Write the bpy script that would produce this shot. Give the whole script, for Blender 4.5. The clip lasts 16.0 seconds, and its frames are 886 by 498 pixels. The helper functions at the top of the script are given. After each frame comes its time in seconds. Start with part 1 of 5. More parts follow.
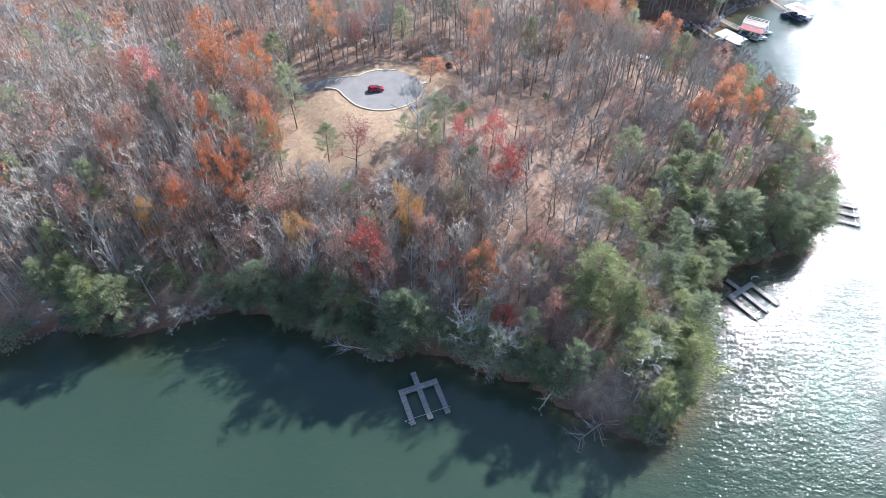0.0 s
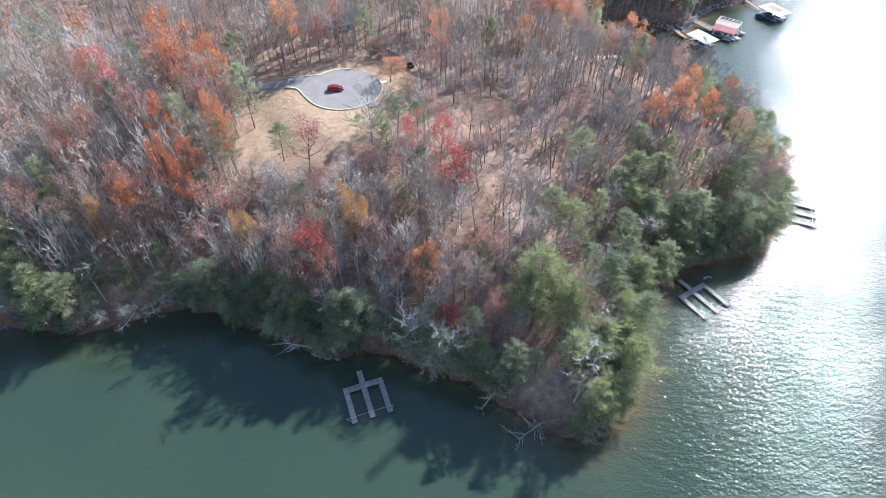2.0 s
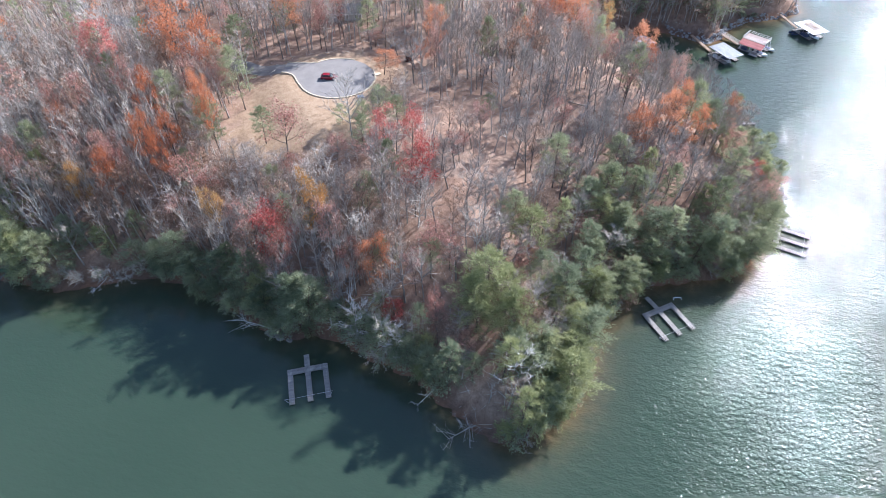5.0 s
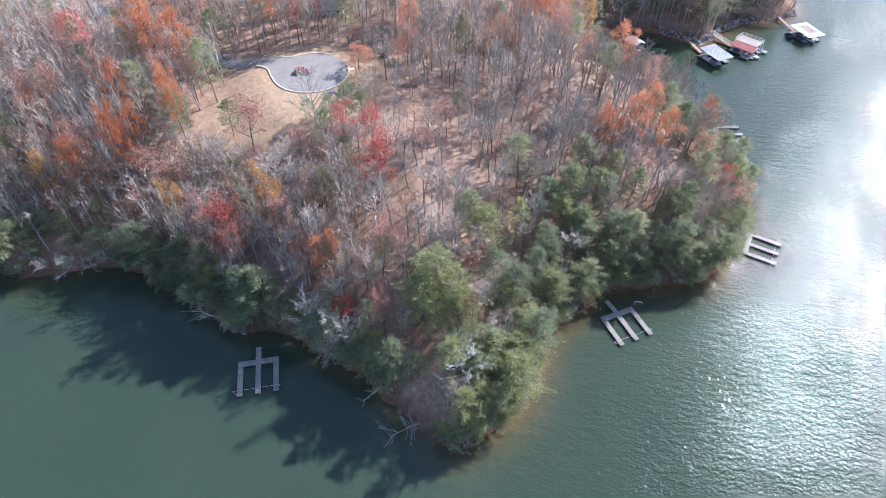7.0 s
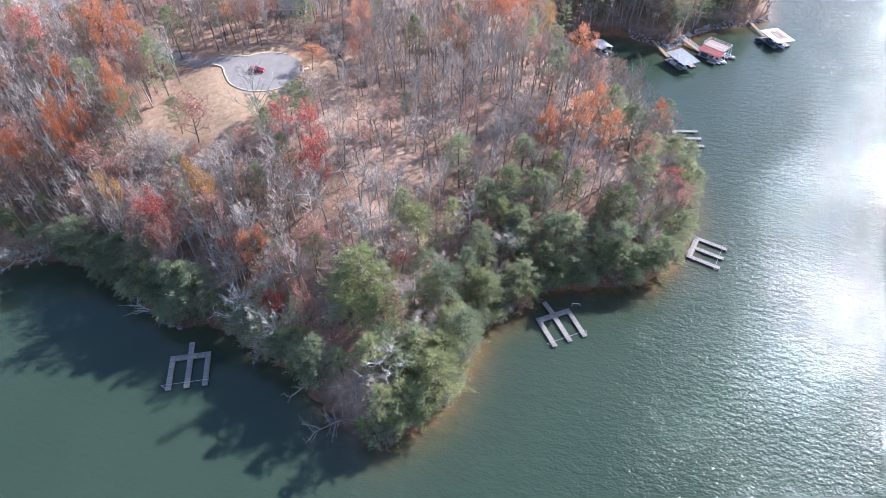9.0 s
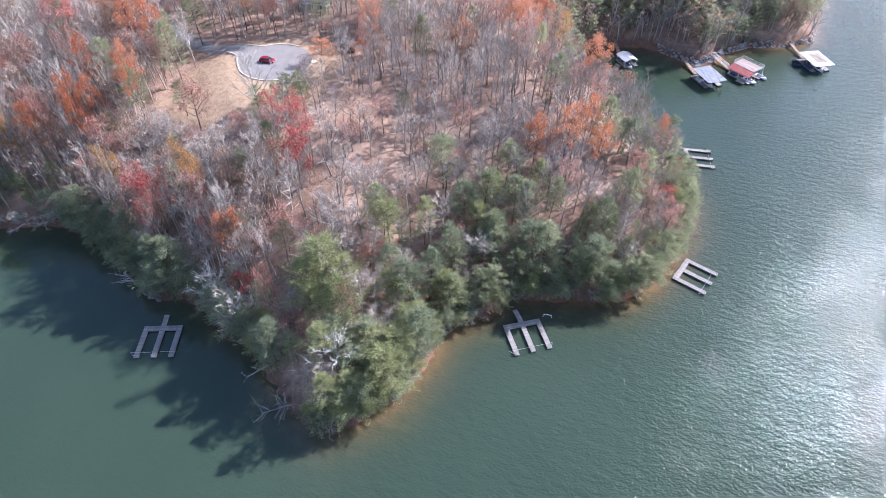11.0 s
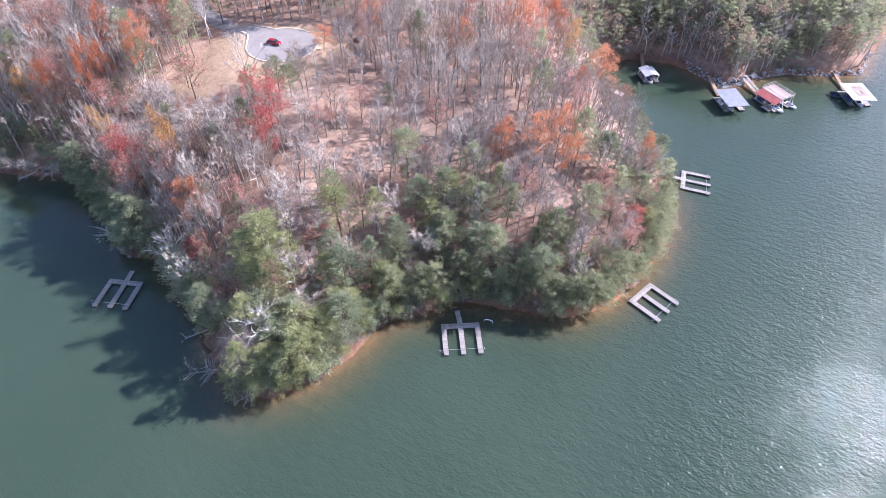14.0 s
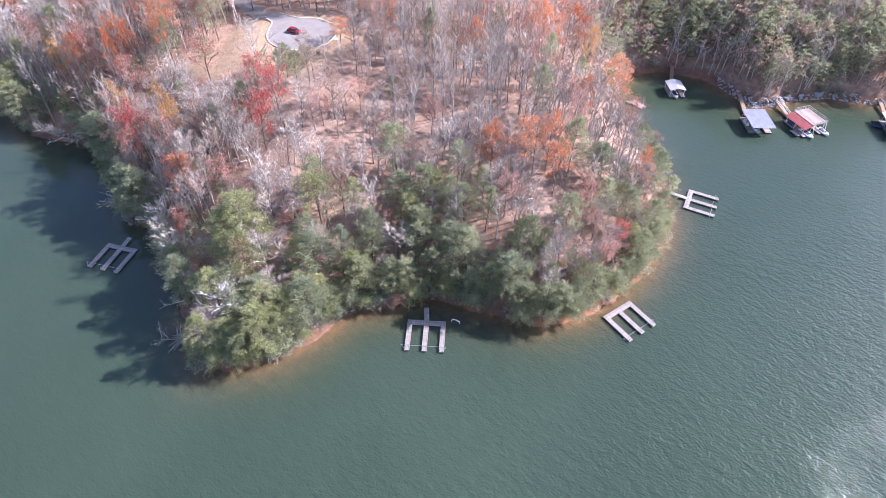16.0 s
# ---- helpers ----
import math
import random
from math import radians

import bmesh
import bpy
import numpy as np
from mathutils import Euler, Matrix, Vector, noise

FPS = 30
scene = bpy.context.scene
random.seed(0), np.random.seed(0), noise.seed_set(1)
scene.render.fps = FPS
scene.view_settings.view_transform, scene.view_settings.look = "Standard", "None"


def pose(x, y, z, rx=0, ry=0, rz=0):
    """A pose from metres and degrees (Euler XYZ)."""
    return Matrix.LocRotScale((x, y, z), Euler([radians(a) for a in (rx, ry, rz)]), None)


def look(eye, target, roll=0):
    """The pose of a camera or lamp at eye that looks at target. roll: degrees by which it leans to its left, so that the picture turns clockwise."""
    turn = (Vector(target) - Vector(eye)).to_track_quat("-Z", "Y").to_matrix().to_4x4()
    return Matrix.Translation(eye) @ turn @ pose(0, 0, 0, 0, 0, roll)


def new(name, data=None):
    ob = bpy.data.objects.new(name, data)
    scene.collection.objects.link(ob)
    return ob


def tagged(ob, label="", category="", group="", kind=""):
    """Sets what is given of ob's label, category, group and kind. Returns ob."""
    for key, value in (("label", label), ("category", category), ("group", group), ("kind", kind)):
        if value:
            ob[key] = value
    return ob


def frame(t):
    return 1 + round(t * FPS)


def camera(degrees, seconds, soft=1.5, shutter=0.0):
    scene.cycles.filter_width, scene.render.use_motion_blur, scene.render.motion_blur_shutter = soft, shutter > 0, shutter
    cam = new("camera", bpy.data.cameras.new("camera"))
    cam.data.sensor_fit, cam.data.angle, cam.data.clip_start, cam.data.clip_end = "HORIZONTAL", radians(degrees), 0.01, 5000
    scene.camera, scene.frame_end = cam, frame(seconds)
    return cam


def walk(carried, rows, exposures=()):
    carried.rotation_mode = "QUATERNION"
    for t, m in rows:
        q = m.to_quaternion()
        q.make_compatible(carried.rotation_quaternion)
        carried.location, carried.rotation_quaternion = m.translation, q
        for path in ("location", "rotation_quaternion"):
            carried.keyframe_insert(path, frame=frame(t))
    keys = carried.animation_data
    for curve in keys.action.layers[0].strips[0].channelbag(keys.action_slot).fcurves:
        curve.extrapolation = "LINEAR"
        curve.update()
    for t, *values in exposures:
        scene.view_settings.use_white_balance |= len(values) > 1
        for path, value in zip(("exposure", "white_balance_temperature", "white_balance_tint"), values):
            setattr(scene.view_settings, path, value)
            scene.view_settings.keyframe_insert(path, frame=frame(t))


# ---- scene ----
cam = camera(73.8, 16.0, soft=0.8)
PATH = [
    (0, (14.713, 0.231, 107.97), (14.686, 1.628, 106.54), 0.4),
    (0.5, (17.61, 0.228, 108.062), (17.578, 1.625, 106.631), 0.3),
    (1, (20.509, 0.241, 108.189), (20.477, 1.637, 106.757), 0.4),
    (1.5, (23.436, 0.253, 108.35), (23.404, 1.647, 106.917), 0.4),
    (2, (26.447, 0.268, 108.518), (26.415, 1.663, 107.084), 0.5),
    (2.5, (29.565, 0.276, 108.675), (29.533, 1.67, 107.241), 0.5),
    (3, (32.767, 0.274, 108.81), (32.73, 1.667, 107.375), 0.5),
    (3.5, (36.021, 0.32, 108.922), (35.974, 1.712, 107.487), 0.6),
    (4, (39.308, 0.558, 108.982), (39.224, 1.946, 107.545), 0.6),
    (4.2, (40.596, 0.755, 108.989), (40.489, 2.141, 107.551), 0.8),
    (6.3, (53.844, 3.498, 109.197), (53.607, 4.851, 107.743), 1.1),
    (6.5, (55.216, 3.767, 109.203), (54.979, 5.121, 107.75), 1.1),
    (7, (58.922, 4.429, 109.228), (58.682, 5.782, 107.774), 1.1),
    (7.5, (62.794, 5.032, 109.237), (62.551, 6.385, 107.784), 1.0),
    (8, (66.691, 5.428, 109.249), (66.45, 6.783, 107.798), 1.1),
    (8.5, (70.709, 5.892, 109.24), (70.473, 7.251, 107.792), 1.2),
    (8.7, (72.389, 6.161, 109.23), (72.146, 7.52, 107.783), 1.2),
    (10.8, (90.743, 9.975, 108.825), (90.308, 11.293, 107.385), 1.2),
    (11, (92.478, 10.439, 108.82), (92.041, 11.758, 107.382), 1.1),
    (11.5, (96.795, 11.805, 108.857), (96.354, 13.122, 107.418), 1.1),
    (12, (101.073, 13.197, 108.934), (100.629, 14.513, 107.494), 1.1),
    (12.5, (105.321, 14.679, 109.021), (104.834, 15.979, 107.58), 1.1),
    (13, (109.535, 16.377, 109.097), (108.99, 17.652, 107.656), 1.2),
    (13.5, (113.76, 18.255, 109.187), (113.158, 19.503, 107.745), 1.3),
    (14, (117.958, 20.343, 109.27), (117.312, 21.567, 107.827), 1.4),
    (14.5, (122.079, 22.471, 109.367), (121.424, 23.691, 107.924), 1.4),
    (15, (126.148, 24.736, 109.448), (125.463, 25.938, 108.004), 1.3),
    (15.5, (130.165, 27.243, 109.503), (129.419, 28.406, 108.058), 1.3),
    (16, (134.133, 29.888, 109.532), (133.327, 31.009, 108.085), 1.3),
]
walk(cam, [(t, look(eye, target, roll)) for t, eye, target, roll in PATH],
     exposures=[(0, 1.36, 5720, 11), (8, 1.36, 5740, 19), (12.5, 1.57, 5760, 25), (16, 1.71, 5920, 31)])

# ---------------------------------------------------------------- light
SUN_AZ, SUN_EL = 42.0, 36.0
world = bpy.data.worlds.new("sky")
scene.world = world
world.use_nodes = True
wn = world.node_tree
sky = wn.nodes.new("ShaderNodeTexSky")
sky.sky_type, sky.sun_disc = "NISHITA", False
sky.sun_elevation, sky.sun_rotation = radians(SUN_EL), radians(SUN_AZ)
sky.air_density, sky.dust_density = 1.0, 0.8
wn.links.new(sky.outputs[0], wn.nodes["Background"].inputs[0])
wn.nodes["Background"].inputs[1].default_value = 0.12

sun_data = bpy.data.lights.new("sun", "SUN")
sun_data.energy, sun_data.angle, sun_data.color = 5.0, radians(0.53), (1.0, 0.96, 0.91)
sun = new("sun", sun_data)
az, el = radians(SUN_AZ), radians(SUN_EL)
sun.matrix_world = look((300 * math.sin(az) * math.cos(el), 300 * math.cos(az) * math.cos(el), 300 * math.sin(el)), (0, 0, 0))


# ---------------------------------------------------------------- materials
def material(name):
    m = bpy.data.materials.new(name)
    m.use_nodes = True
    nt = m.node_tree
    return m, nt, nt.nodes["Principled BSDF"]


def node(nt, kind, **values):
    n = nt.nodes.new(kind)
    for key, value in values.items():
        n.inputs[key].default_value = value
    return n


def ramp(nt, fac, stops):
    r = nt.nodes.new("ShaderNodeValToRGB")
    while len(r.color_ramp.elements) < len(stops):
        r.color_ramp.elements.new(0.5)
    for e, (p, c) in zip(r.color_ramp.elements, stops):
        e.position, e.color = p, (*c, 1)
    nt.links.new(fac, r.inputs[0])
    return r.outputs[0]


def noise_of(nt, scale, detail=4.0, rough=0.55, coords=None):
    n = node(nt, "ShaderNodeTexNoise", Scale=scale, Detail=detail, Roughness=rough)
    if coords is None:
        coords = nt.nodes.new("ShaderNodeTexCoord").outputs["Object"]
    nt.links.new(coords, n.inputs["Vector"])
    return n.outputs["Fac"]


def blend(nt, fac, a, b, mode="MIX"):
    m = nt.nodes.new("ShaderNodeMix")
    m.data_type, m.blend_type = "RGBA", mode
    for value, socket in ((fac, m.inputs[0]), (a, m.inputs[6]), (b, m.inputs[7])):
        if hasattr(value, "is_linked"):
            nt.links.new(value, socket)
        else:
            socket.default_value = value if isinstance(value, float) else (*value, 1)
    return m.outputs[2]


def bump(nt, bsdf, height, strength, distance):
    b = node(nt, "ShaderNodeBump", Strength=strength, Distance=distance)
    nt.links.new(height, b.inputs["Height"])
    nt.links.new(b.outputs[0], bsdf.inputs["Normal"])
    return b


def surface(name, dark, light, scale=3.0, fine=25.0, rough=0.8, relief=0.02, metal=0.0, per_piece=0.0):
    """A worn surface of two colours mixed at a coarse and a fine scale."""
    m, nt, b = material(name)
    coarse, grain = noise_of(nt, scale), noise_of(nt, fine, 3)
    mixed = blend(nt, 0.45, coarse, grain)
    colour = ramp(nt, mixed, [(0.32, dark), (0.68, light)])
    if per_piece:
        island = nt.nodes.new("ShaderNodeNewGeometry").outputs["Random Per Island"]
        geo = blend(nt, 0.6, island, nt.nodes.new("ShaderNodeObjectInfo").outputs["Random"])
        k = 1 - per_piece
        colour = blend(nt, 1.0, colour, ramp(nt, geo, [(0, (k, k, k)), (1, (1, 1, 1))]), "MULTIPLY")
    nt.links.new(colour, b.inputs["Base Color"])
    b.inputs["Roughness"].default_value, b.inputs["Metallic"].default_value = rough, metal
    if relief:
        bump(nt, b, grain, 0.6, relief)
    return m


def foliage(name, stops, rough=0.6, through_light=0.5):
    """Leaves: each tree and each leaf takes its own tint; some sun comes through."""
    m, nt, b = material(name)
    tree = nt.nodes.new("ShaderNodeObjectInfo").outputs["Random"]
    leaf = nt.nodes.new("ShaderNodeNewGeometry").outputs["Random Per Island"]
    mixed = blend(nt, 0.5, tree, leaf)
    colour = ramp(nt, mixed, stops)
    nt.links.new(colour, b.inputs["Base Color"])
    b.inputs["Roughness"].default_value = rough
    b.inputs["Specular IOR Level"].default_value = 0.25
    back = nt.nodes.new("ShaderNodeBsdfTranslucent")
    nt.links.new(colour, back.inputs[0])
    mix = nt.nodes.new("ShaderNodeMixShader")
    mix.inputs[0].default_value = through_light
    nt.links.new(b.outputs[0], mix.inputs[1])
    nt.links.new(back.outputs[0], mix.inputs[2])
    nt.links.new(mix.outputs[0], nt.nodes["Material Output"].inputs[0])
    return m


def bark(name, dark, light):
    m, nt, b = material(name)
    tree = nt.nodes.new("ShaderNodeObjectInfo").outputs["Random"]
    mixed = blend(nt, 0.5, tree, noise_of(nt, 2.5))
    nt.links.new(ramp(nt, mixed, [(0.25, dark), (0.75, light)]), b.inputs["Base Color"])
    b.inputs["Roughness"].default_value = 0.9
    return m


BARK_GREY = bark("grey_bark", (0.13, 0.115, 0.10), (0.42, 0.39, 0.35))
BARK_DARK = bark("dark_bark", (0.06, 0.048, 0.04), (0.16, 0.125, 0.10))
BARK_WHITE = bark("bleached_bark", (0.46, 0.43, 0.40), (0.70, 0.67, 0.63))
TWIG = bark("twigs", (0.215, 0.18, 0.15), (0.44, 0.385, 0.33))
TWIG_PALE = bark("pale_twigs", (0.27, 0.245, 0.21), (0.50, 0.46, 0.40))
ORANGE = foliage("orange_leaves", [(0.15, (0.33, 0.095, 0.04)), (0.5, (0.52, 0.205, 0.10)), (0.85, (0.61, 0.31, 0.18))], 0.6, 0.55)
RED = foliage("red_leaves", [(0.15, (0.30, 0.055, 0.045)), (0.5, (0.47, 0.14, 0.115)), (0.85, (0.57, 0.245, 0.20))], 0.6, 0.5)
PINK = foliage("russet_leaves", [(0.15, (0.30, 0.13, 0.10)), (0.5, (0.43, 0.235, 0.185)), (0.85, (0.52, 0.33, 0.27))])
YELLOW = foliage("yellow_leaves", [(0.15, (0.36, 0.16, 0.03)), (0.5, (0.45, 0.245, 0.085)), (0.85, (0.54, 0.34, 0.15))])
BROWN = foliage("dry_brown_leaves", [(0.15, (0.20, 0.115, 0.075)), (0.5, (0.30, 0.20, 0.145)), (0.85, (0.40, 0.29, 0.22))])
PINE = foliage("pine_needles", [(0.1, (0.14, 0.165, 0.095)), (0.5, (0.275, 0.30, 0.17)), (0.9, (0.42, 0.44, 0.27))], 0.6, 0.55)
PINE_BLUE = foliage("blue_green_needles", [(0.1, (0.12, 0.155, 0.10)), (0.5, (0.235, 0.27, 0.165)), (0.9, (0.37, 0.395, 0.25))], 0.6, 0.55)
PINE_LIME = foliage("yellow_green_needles", [(0.1, (0.16, 0.185, 0.085)), (0.5, (0.31, 0.33, 0.155)), (0.9, (0.45, 0.465, 0.25))], 0.6, 0.55)

WOOD_GREY = surface("weathered_grey_wood", (0.17, 0.155, 0.14), (0.40, 0.37, 0.34), 1.3, 14, 0.9, 0.01, per_piece=0.45)
WOOD_BROWN = surface("brown_treated_wood", (0.22, 0.14, 0.09), (0.42, 0.29, 0.19), 1.5, 18, 0.8, 0.01, per_piece=0.3)
FLOAT_BLACK = surface("black_float_plastic", (0.018, 0.018, 0.02), (0.05, 0.05, 0.052), 2, 20, 0.55, 0.0)
GALVANISED = surface("galvanised_steel", (0.30, 0.31, 0.32), (0.55, 0.56, 0.57), 4, 30, 0.45, 0.0, 0.8)
BEIGE = surface("worn_beige_coating", (0.15, 0.12, 0.10), (0.25, 0.205, 0.17), 0.8, 10, 0.85, 0.01)
ROOF_GREY = surface("pale_grey_metal_roof", (0.18, 0.195, 0.22), (0.30, 0.32, 0.355), 0.5, 6, 0.5, 0.0, 0.25)
ROOF_RED = surface("faded_red_metal_roof", (0.30, 0.06, 0.055), (0.45, 0.13, 0.11), 0.6, 8, 0.55, 0.0, 0.1)
ROOF_WHITE = surface("weathered_white_roof", (0.24, 0.245, 0.255), (0.43, 0.43, 0.435), 0.45, 5, 0.5, 0.0)
DECK_PALE = surface("pale_pink_decking", (0.24, 0.18, 0.16), (0.38, 0.295, 0.265), 0.6, 10, 0.8, 0.01, per_piece=0.2)
WHITE_PAINT = surface("white_gelcoat", (0.66, 0.67, 0.68), (0.82, 0.82, 0.82), 2, 15, 0.25, 0.0)
BLUE_CANVAS = surface("navy_blue_canvas", (0.02, 0.03, 0.08), (0.05, 0.07, 0.14), 3, 25, 0.8, 0.01)
ASPHALT = surface("worn_asphalt", (0.14, 0.13, 0.12), (0.215, 0.20, 0.185), 0.35, 12, 0.9, 0.01)
KERB = surface("concrete_kerb", (0.36, 0.30, 0.21), (0.54, 0.46, 0.34), 0.8, 15, 0.9, 0.01)
ROCK_DARK = surface("dark_shore_stone", (0.10, 0.09, 0.08), (0.24, 0.215, 0.19), 0.8, 9, 0.9, 0.05, per_piece=0.35)
ROCK = surface("grey_riprap_stone", (0.21, 0.20, 0.19), (0.41, 0.395, 0.375), 0.8, 9, 0.9, 0.05, per_piece=0.35)
CAR_RED = surface("red_car_paint", (0.20, 0.010, 0.02), (0.27, 0.016, 0.03), 3, 40, 0.25, 0.0, 0.2)
GLASS_DARK = surface("dark_car_glass", (0.01, 0.012, 0.014), (0.02, 0.022, 0.025), 3, 30, 0.08, 0.0)
RUBBER = surface("tyre_rubber", (0.015, 0.015, 0.015), (0.03, 0.03, 0.03), 5, 30, 0.85, 0.0)
GREEN_STEEL = surface("green_utility_paint", (0.03, 0.09, 0.05), (0.06, 0.15, 0.08), 4, 30, 0.6, 0.0)
DRY_GRASS = surface("dry_grass_blades", (0.34, 0.24, 0.13), (0.56, 0.42, 0.25), 0.5, 6, 0.9, 0.0, per_piece=0.4)


def ground_material():
    m, nt, b = material("forest_floor")
    coords = nt.nodes.new("ShaderNodeTexCoord").outputs["Object"]
    big, mid, fine = (noise_of(nt, s, 5, 0.65, coords) for s in (0.07, 0.7, 4.0))
    mixed = blend(nt, 0.5, mid, fine)
    litter = ramp(nt, mixed, [(0.35, (0.12, 0.07, 0.05)), (0.5, (0.24, 0.155, 0.11)), (0.66, (0.35, 0.24, 0.175))])
    patch = ramp(nt, mixed, [(0.35, (0.16, 0.11, 0.08)), (0.66, (0.35, 0.26, 0.20))])
    litter = blend(nt, ramp(nt, big, [(0.45, (0, 0, 0)), (0.62, (0.8, 0.8, 0.8))]), litter, patch)
    grass = ramp(nt, mixed, [(0.3, (0.19, 0.125, 0.075)), (0.5, (0.32, 0.225, 0.145)), (0.7, (0.44, 0.33, 0.225))])
    clay = ramp(nt, mixed, [(0.3, (0.17, 0.075, 0.038)), (0.7, (0.38, 0.19, 0.10))])
    mud = ramp(nt, mixed, [(0.3, (0.05, 0.032, 0.024)), (0.7, (0.15, 0.09, 0.062))])
    for layer, name in ((grass, "meadow"), (mud, "mud"), (clay, "clay")):
        a = nt.nodes.new("ShaderNodeAttribute")
        a.attribute_name = name
        litter = blend(nt, a.outputs["Fac"], litter, layer)
    nt.links.new(litter, b.inputs["Base Color"])
    b.inputs["Roughness"].default_value = 0.95
    b.inputs["Specular IOR Level"].default_value = 0.15
    bump(nt, b, mixed, 0.9, 0.25)
    return m


def water_material():
    m, nt, b = material("lake_water")
    coords = nt.nodes.new("ShaderNodeTexCoord").outputs["Object"]
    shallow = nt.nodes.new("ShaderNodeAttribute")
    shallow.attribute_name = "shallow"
    windy = nt.nodes.new("ShaderNodeAttribute")
    windy.attribute_name = "windy"
    deep = ramp(nt, noise_of(nt, 0.02, 3, 0.5, coords), [(0.35, (0.024, 0.041, 0.027)), (0.65, (0.029, 0.047, 0.031))])
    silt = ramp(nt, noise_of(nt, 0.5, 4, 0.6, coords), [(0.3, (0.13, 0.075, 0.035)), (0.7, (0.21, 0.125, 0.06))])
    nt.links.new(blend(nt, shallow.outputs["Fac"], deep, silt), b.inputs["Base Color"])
    b.inputs["Roughness"].default_value, b.inputs["IOR"].default_value = 0.055, 1.333
    # silt in the water scatters the light below the surface
    b.subsurface_method = "BURLEY"
    b.inputs["Subsurface Weight"].default_value, b.inputs["Subsurface Scale"].default_value = 1.0, 1.1
    b.inputs["Subsurface Radius"].default_value = (0.8, 1.0, 0.9)
    def ripples(angle, squash, scale, detail):
        turn = node(nt, "ShaderNodeMapping")
        turn.inputs["Rotation"].default_value = (0, 0, radians(angle))
        turn.inputs["Scale"].default_value = (squash, 1.0, 1.0)
        nt.links.new(coords, turn.inputs["Vector"])
        return noise_of(nt, scale, detail, 0.5, turn.outputs[0])

    # wind waves in two directions, with cat's paws of finer chop on them
    swell = blend(nt, 0.45, ripples(-8, 0.42, 0.62, 1.0), ripples(38, 0.6, 0.95, 1.0))
    chop = blend(nt, 0.5, ripples(14, 0.55, 1.9, 1.0), ripples(-52, 0.7, 2.9, 1.0))
    waves = blend(nt, 0.42, swell, chop)
    gust = ramp(nt, noise_of(nt, 0.035, 2, 0.5, coords), [(0.3, (0.85, 0.85, 0.85)), (0.7, (1, 1, 1))])
    height = blend(nt, 1.0, waves, gust, "MULTIPLY")
    height = blend(nt, 1.0, height, windy.outputs["Fac"], "MULTIPLY")
    bump(nt, b, height, 1.0, 0.72)
    return m


GROUND = ground_material()
WATER = water_material()

# ---------------------------------------------------------------- terrain plan
SHORE_WEST = [(-1500, -300), (-400, 10), (-220, 48), (-140, 64), (-100, 70), (-81, 72.5), (-72, 79), (-57, 76.5),
              (-48, 80), (-38, 84.5), (-27, 84), (-14.6, 79), (-6, 75.5), (2, 72.5), (8, 75), (16.6, 72.5), (22.5, 69.5)]
SHORE_POINT = [(32, 67), (38.2, 62), (46, 57), (53.2, 54.8), (59, 59.5), (64, 66), (66.8, 75), (68.4, 86), (75, 93.5),
               (79, 99.5), (88, 103), (96, 105.5), (104.6, 108.4), (111, 115.8), (115.2, 125.5), (117.4, 138), (117.4, 149),
               (115.2, 160), (109.5, 170), (100.5, 182), (86.5, 197)]
SHORE_COVE = [(80, 205), (75.2, 214), (75, 225), (82.4, 235), (97.4, 239), (104, 237), (111.4, 233.6), (116.6, 231.4), (123, 236.6),
              (126, 244.6), (134.5, 253), (149.5, 259.4), (158.9, 266.4), (162.2, 288), (168, 318), (177, 380),
              (205, 560), (420, 860), (1500, 1000), (1500, 1500), (-1500, 1500)]
SHORE = np.array(SHORE_WEST + SHORE_POINT + SHORE_COVE, float)


def shore_distance(x, y):
    """Metres from the waterline: plus on land, minus over the lake."""
    x, y = np.asarray(x, float), np.asarray(y, float)
    best, inside = np.full(x.shape, 1e9), np.zeros(x.shape, bool)
    for (x0, y0), (x1, y1) in zip(SHORE, np.roll(SHORE, -1, axis=0)):
        dx, dy = x1 - x0, y1 - y0
        u = np.clip(((x - x0) * dx + (y - y0) * dy) / (dx * dx + dy * dy), 0, 1)
        best = np.minimum(best, np.hypot(x - x0 - u * dx, y - y0 - u * dy))
        if dy:
            inside ^= ((y0 > y) != (y1 > y)) & (x < x0 + (y - y0) / dy * dx)
    wob = 0.35 * np.sin(x * 0.9 + 2 * np.sin(y * 0.5)) + 0.3 * np.sin(y * 1.3 + x * 0.35) + 0.2 * np.sin(x * 2.1 - y * 1.7)
    return np.where(inside, best, -best) + wob


TURN_X, TURN_Y, TURN_Z, TURN_R = -4.7, 145.1, 22.2, 10.4


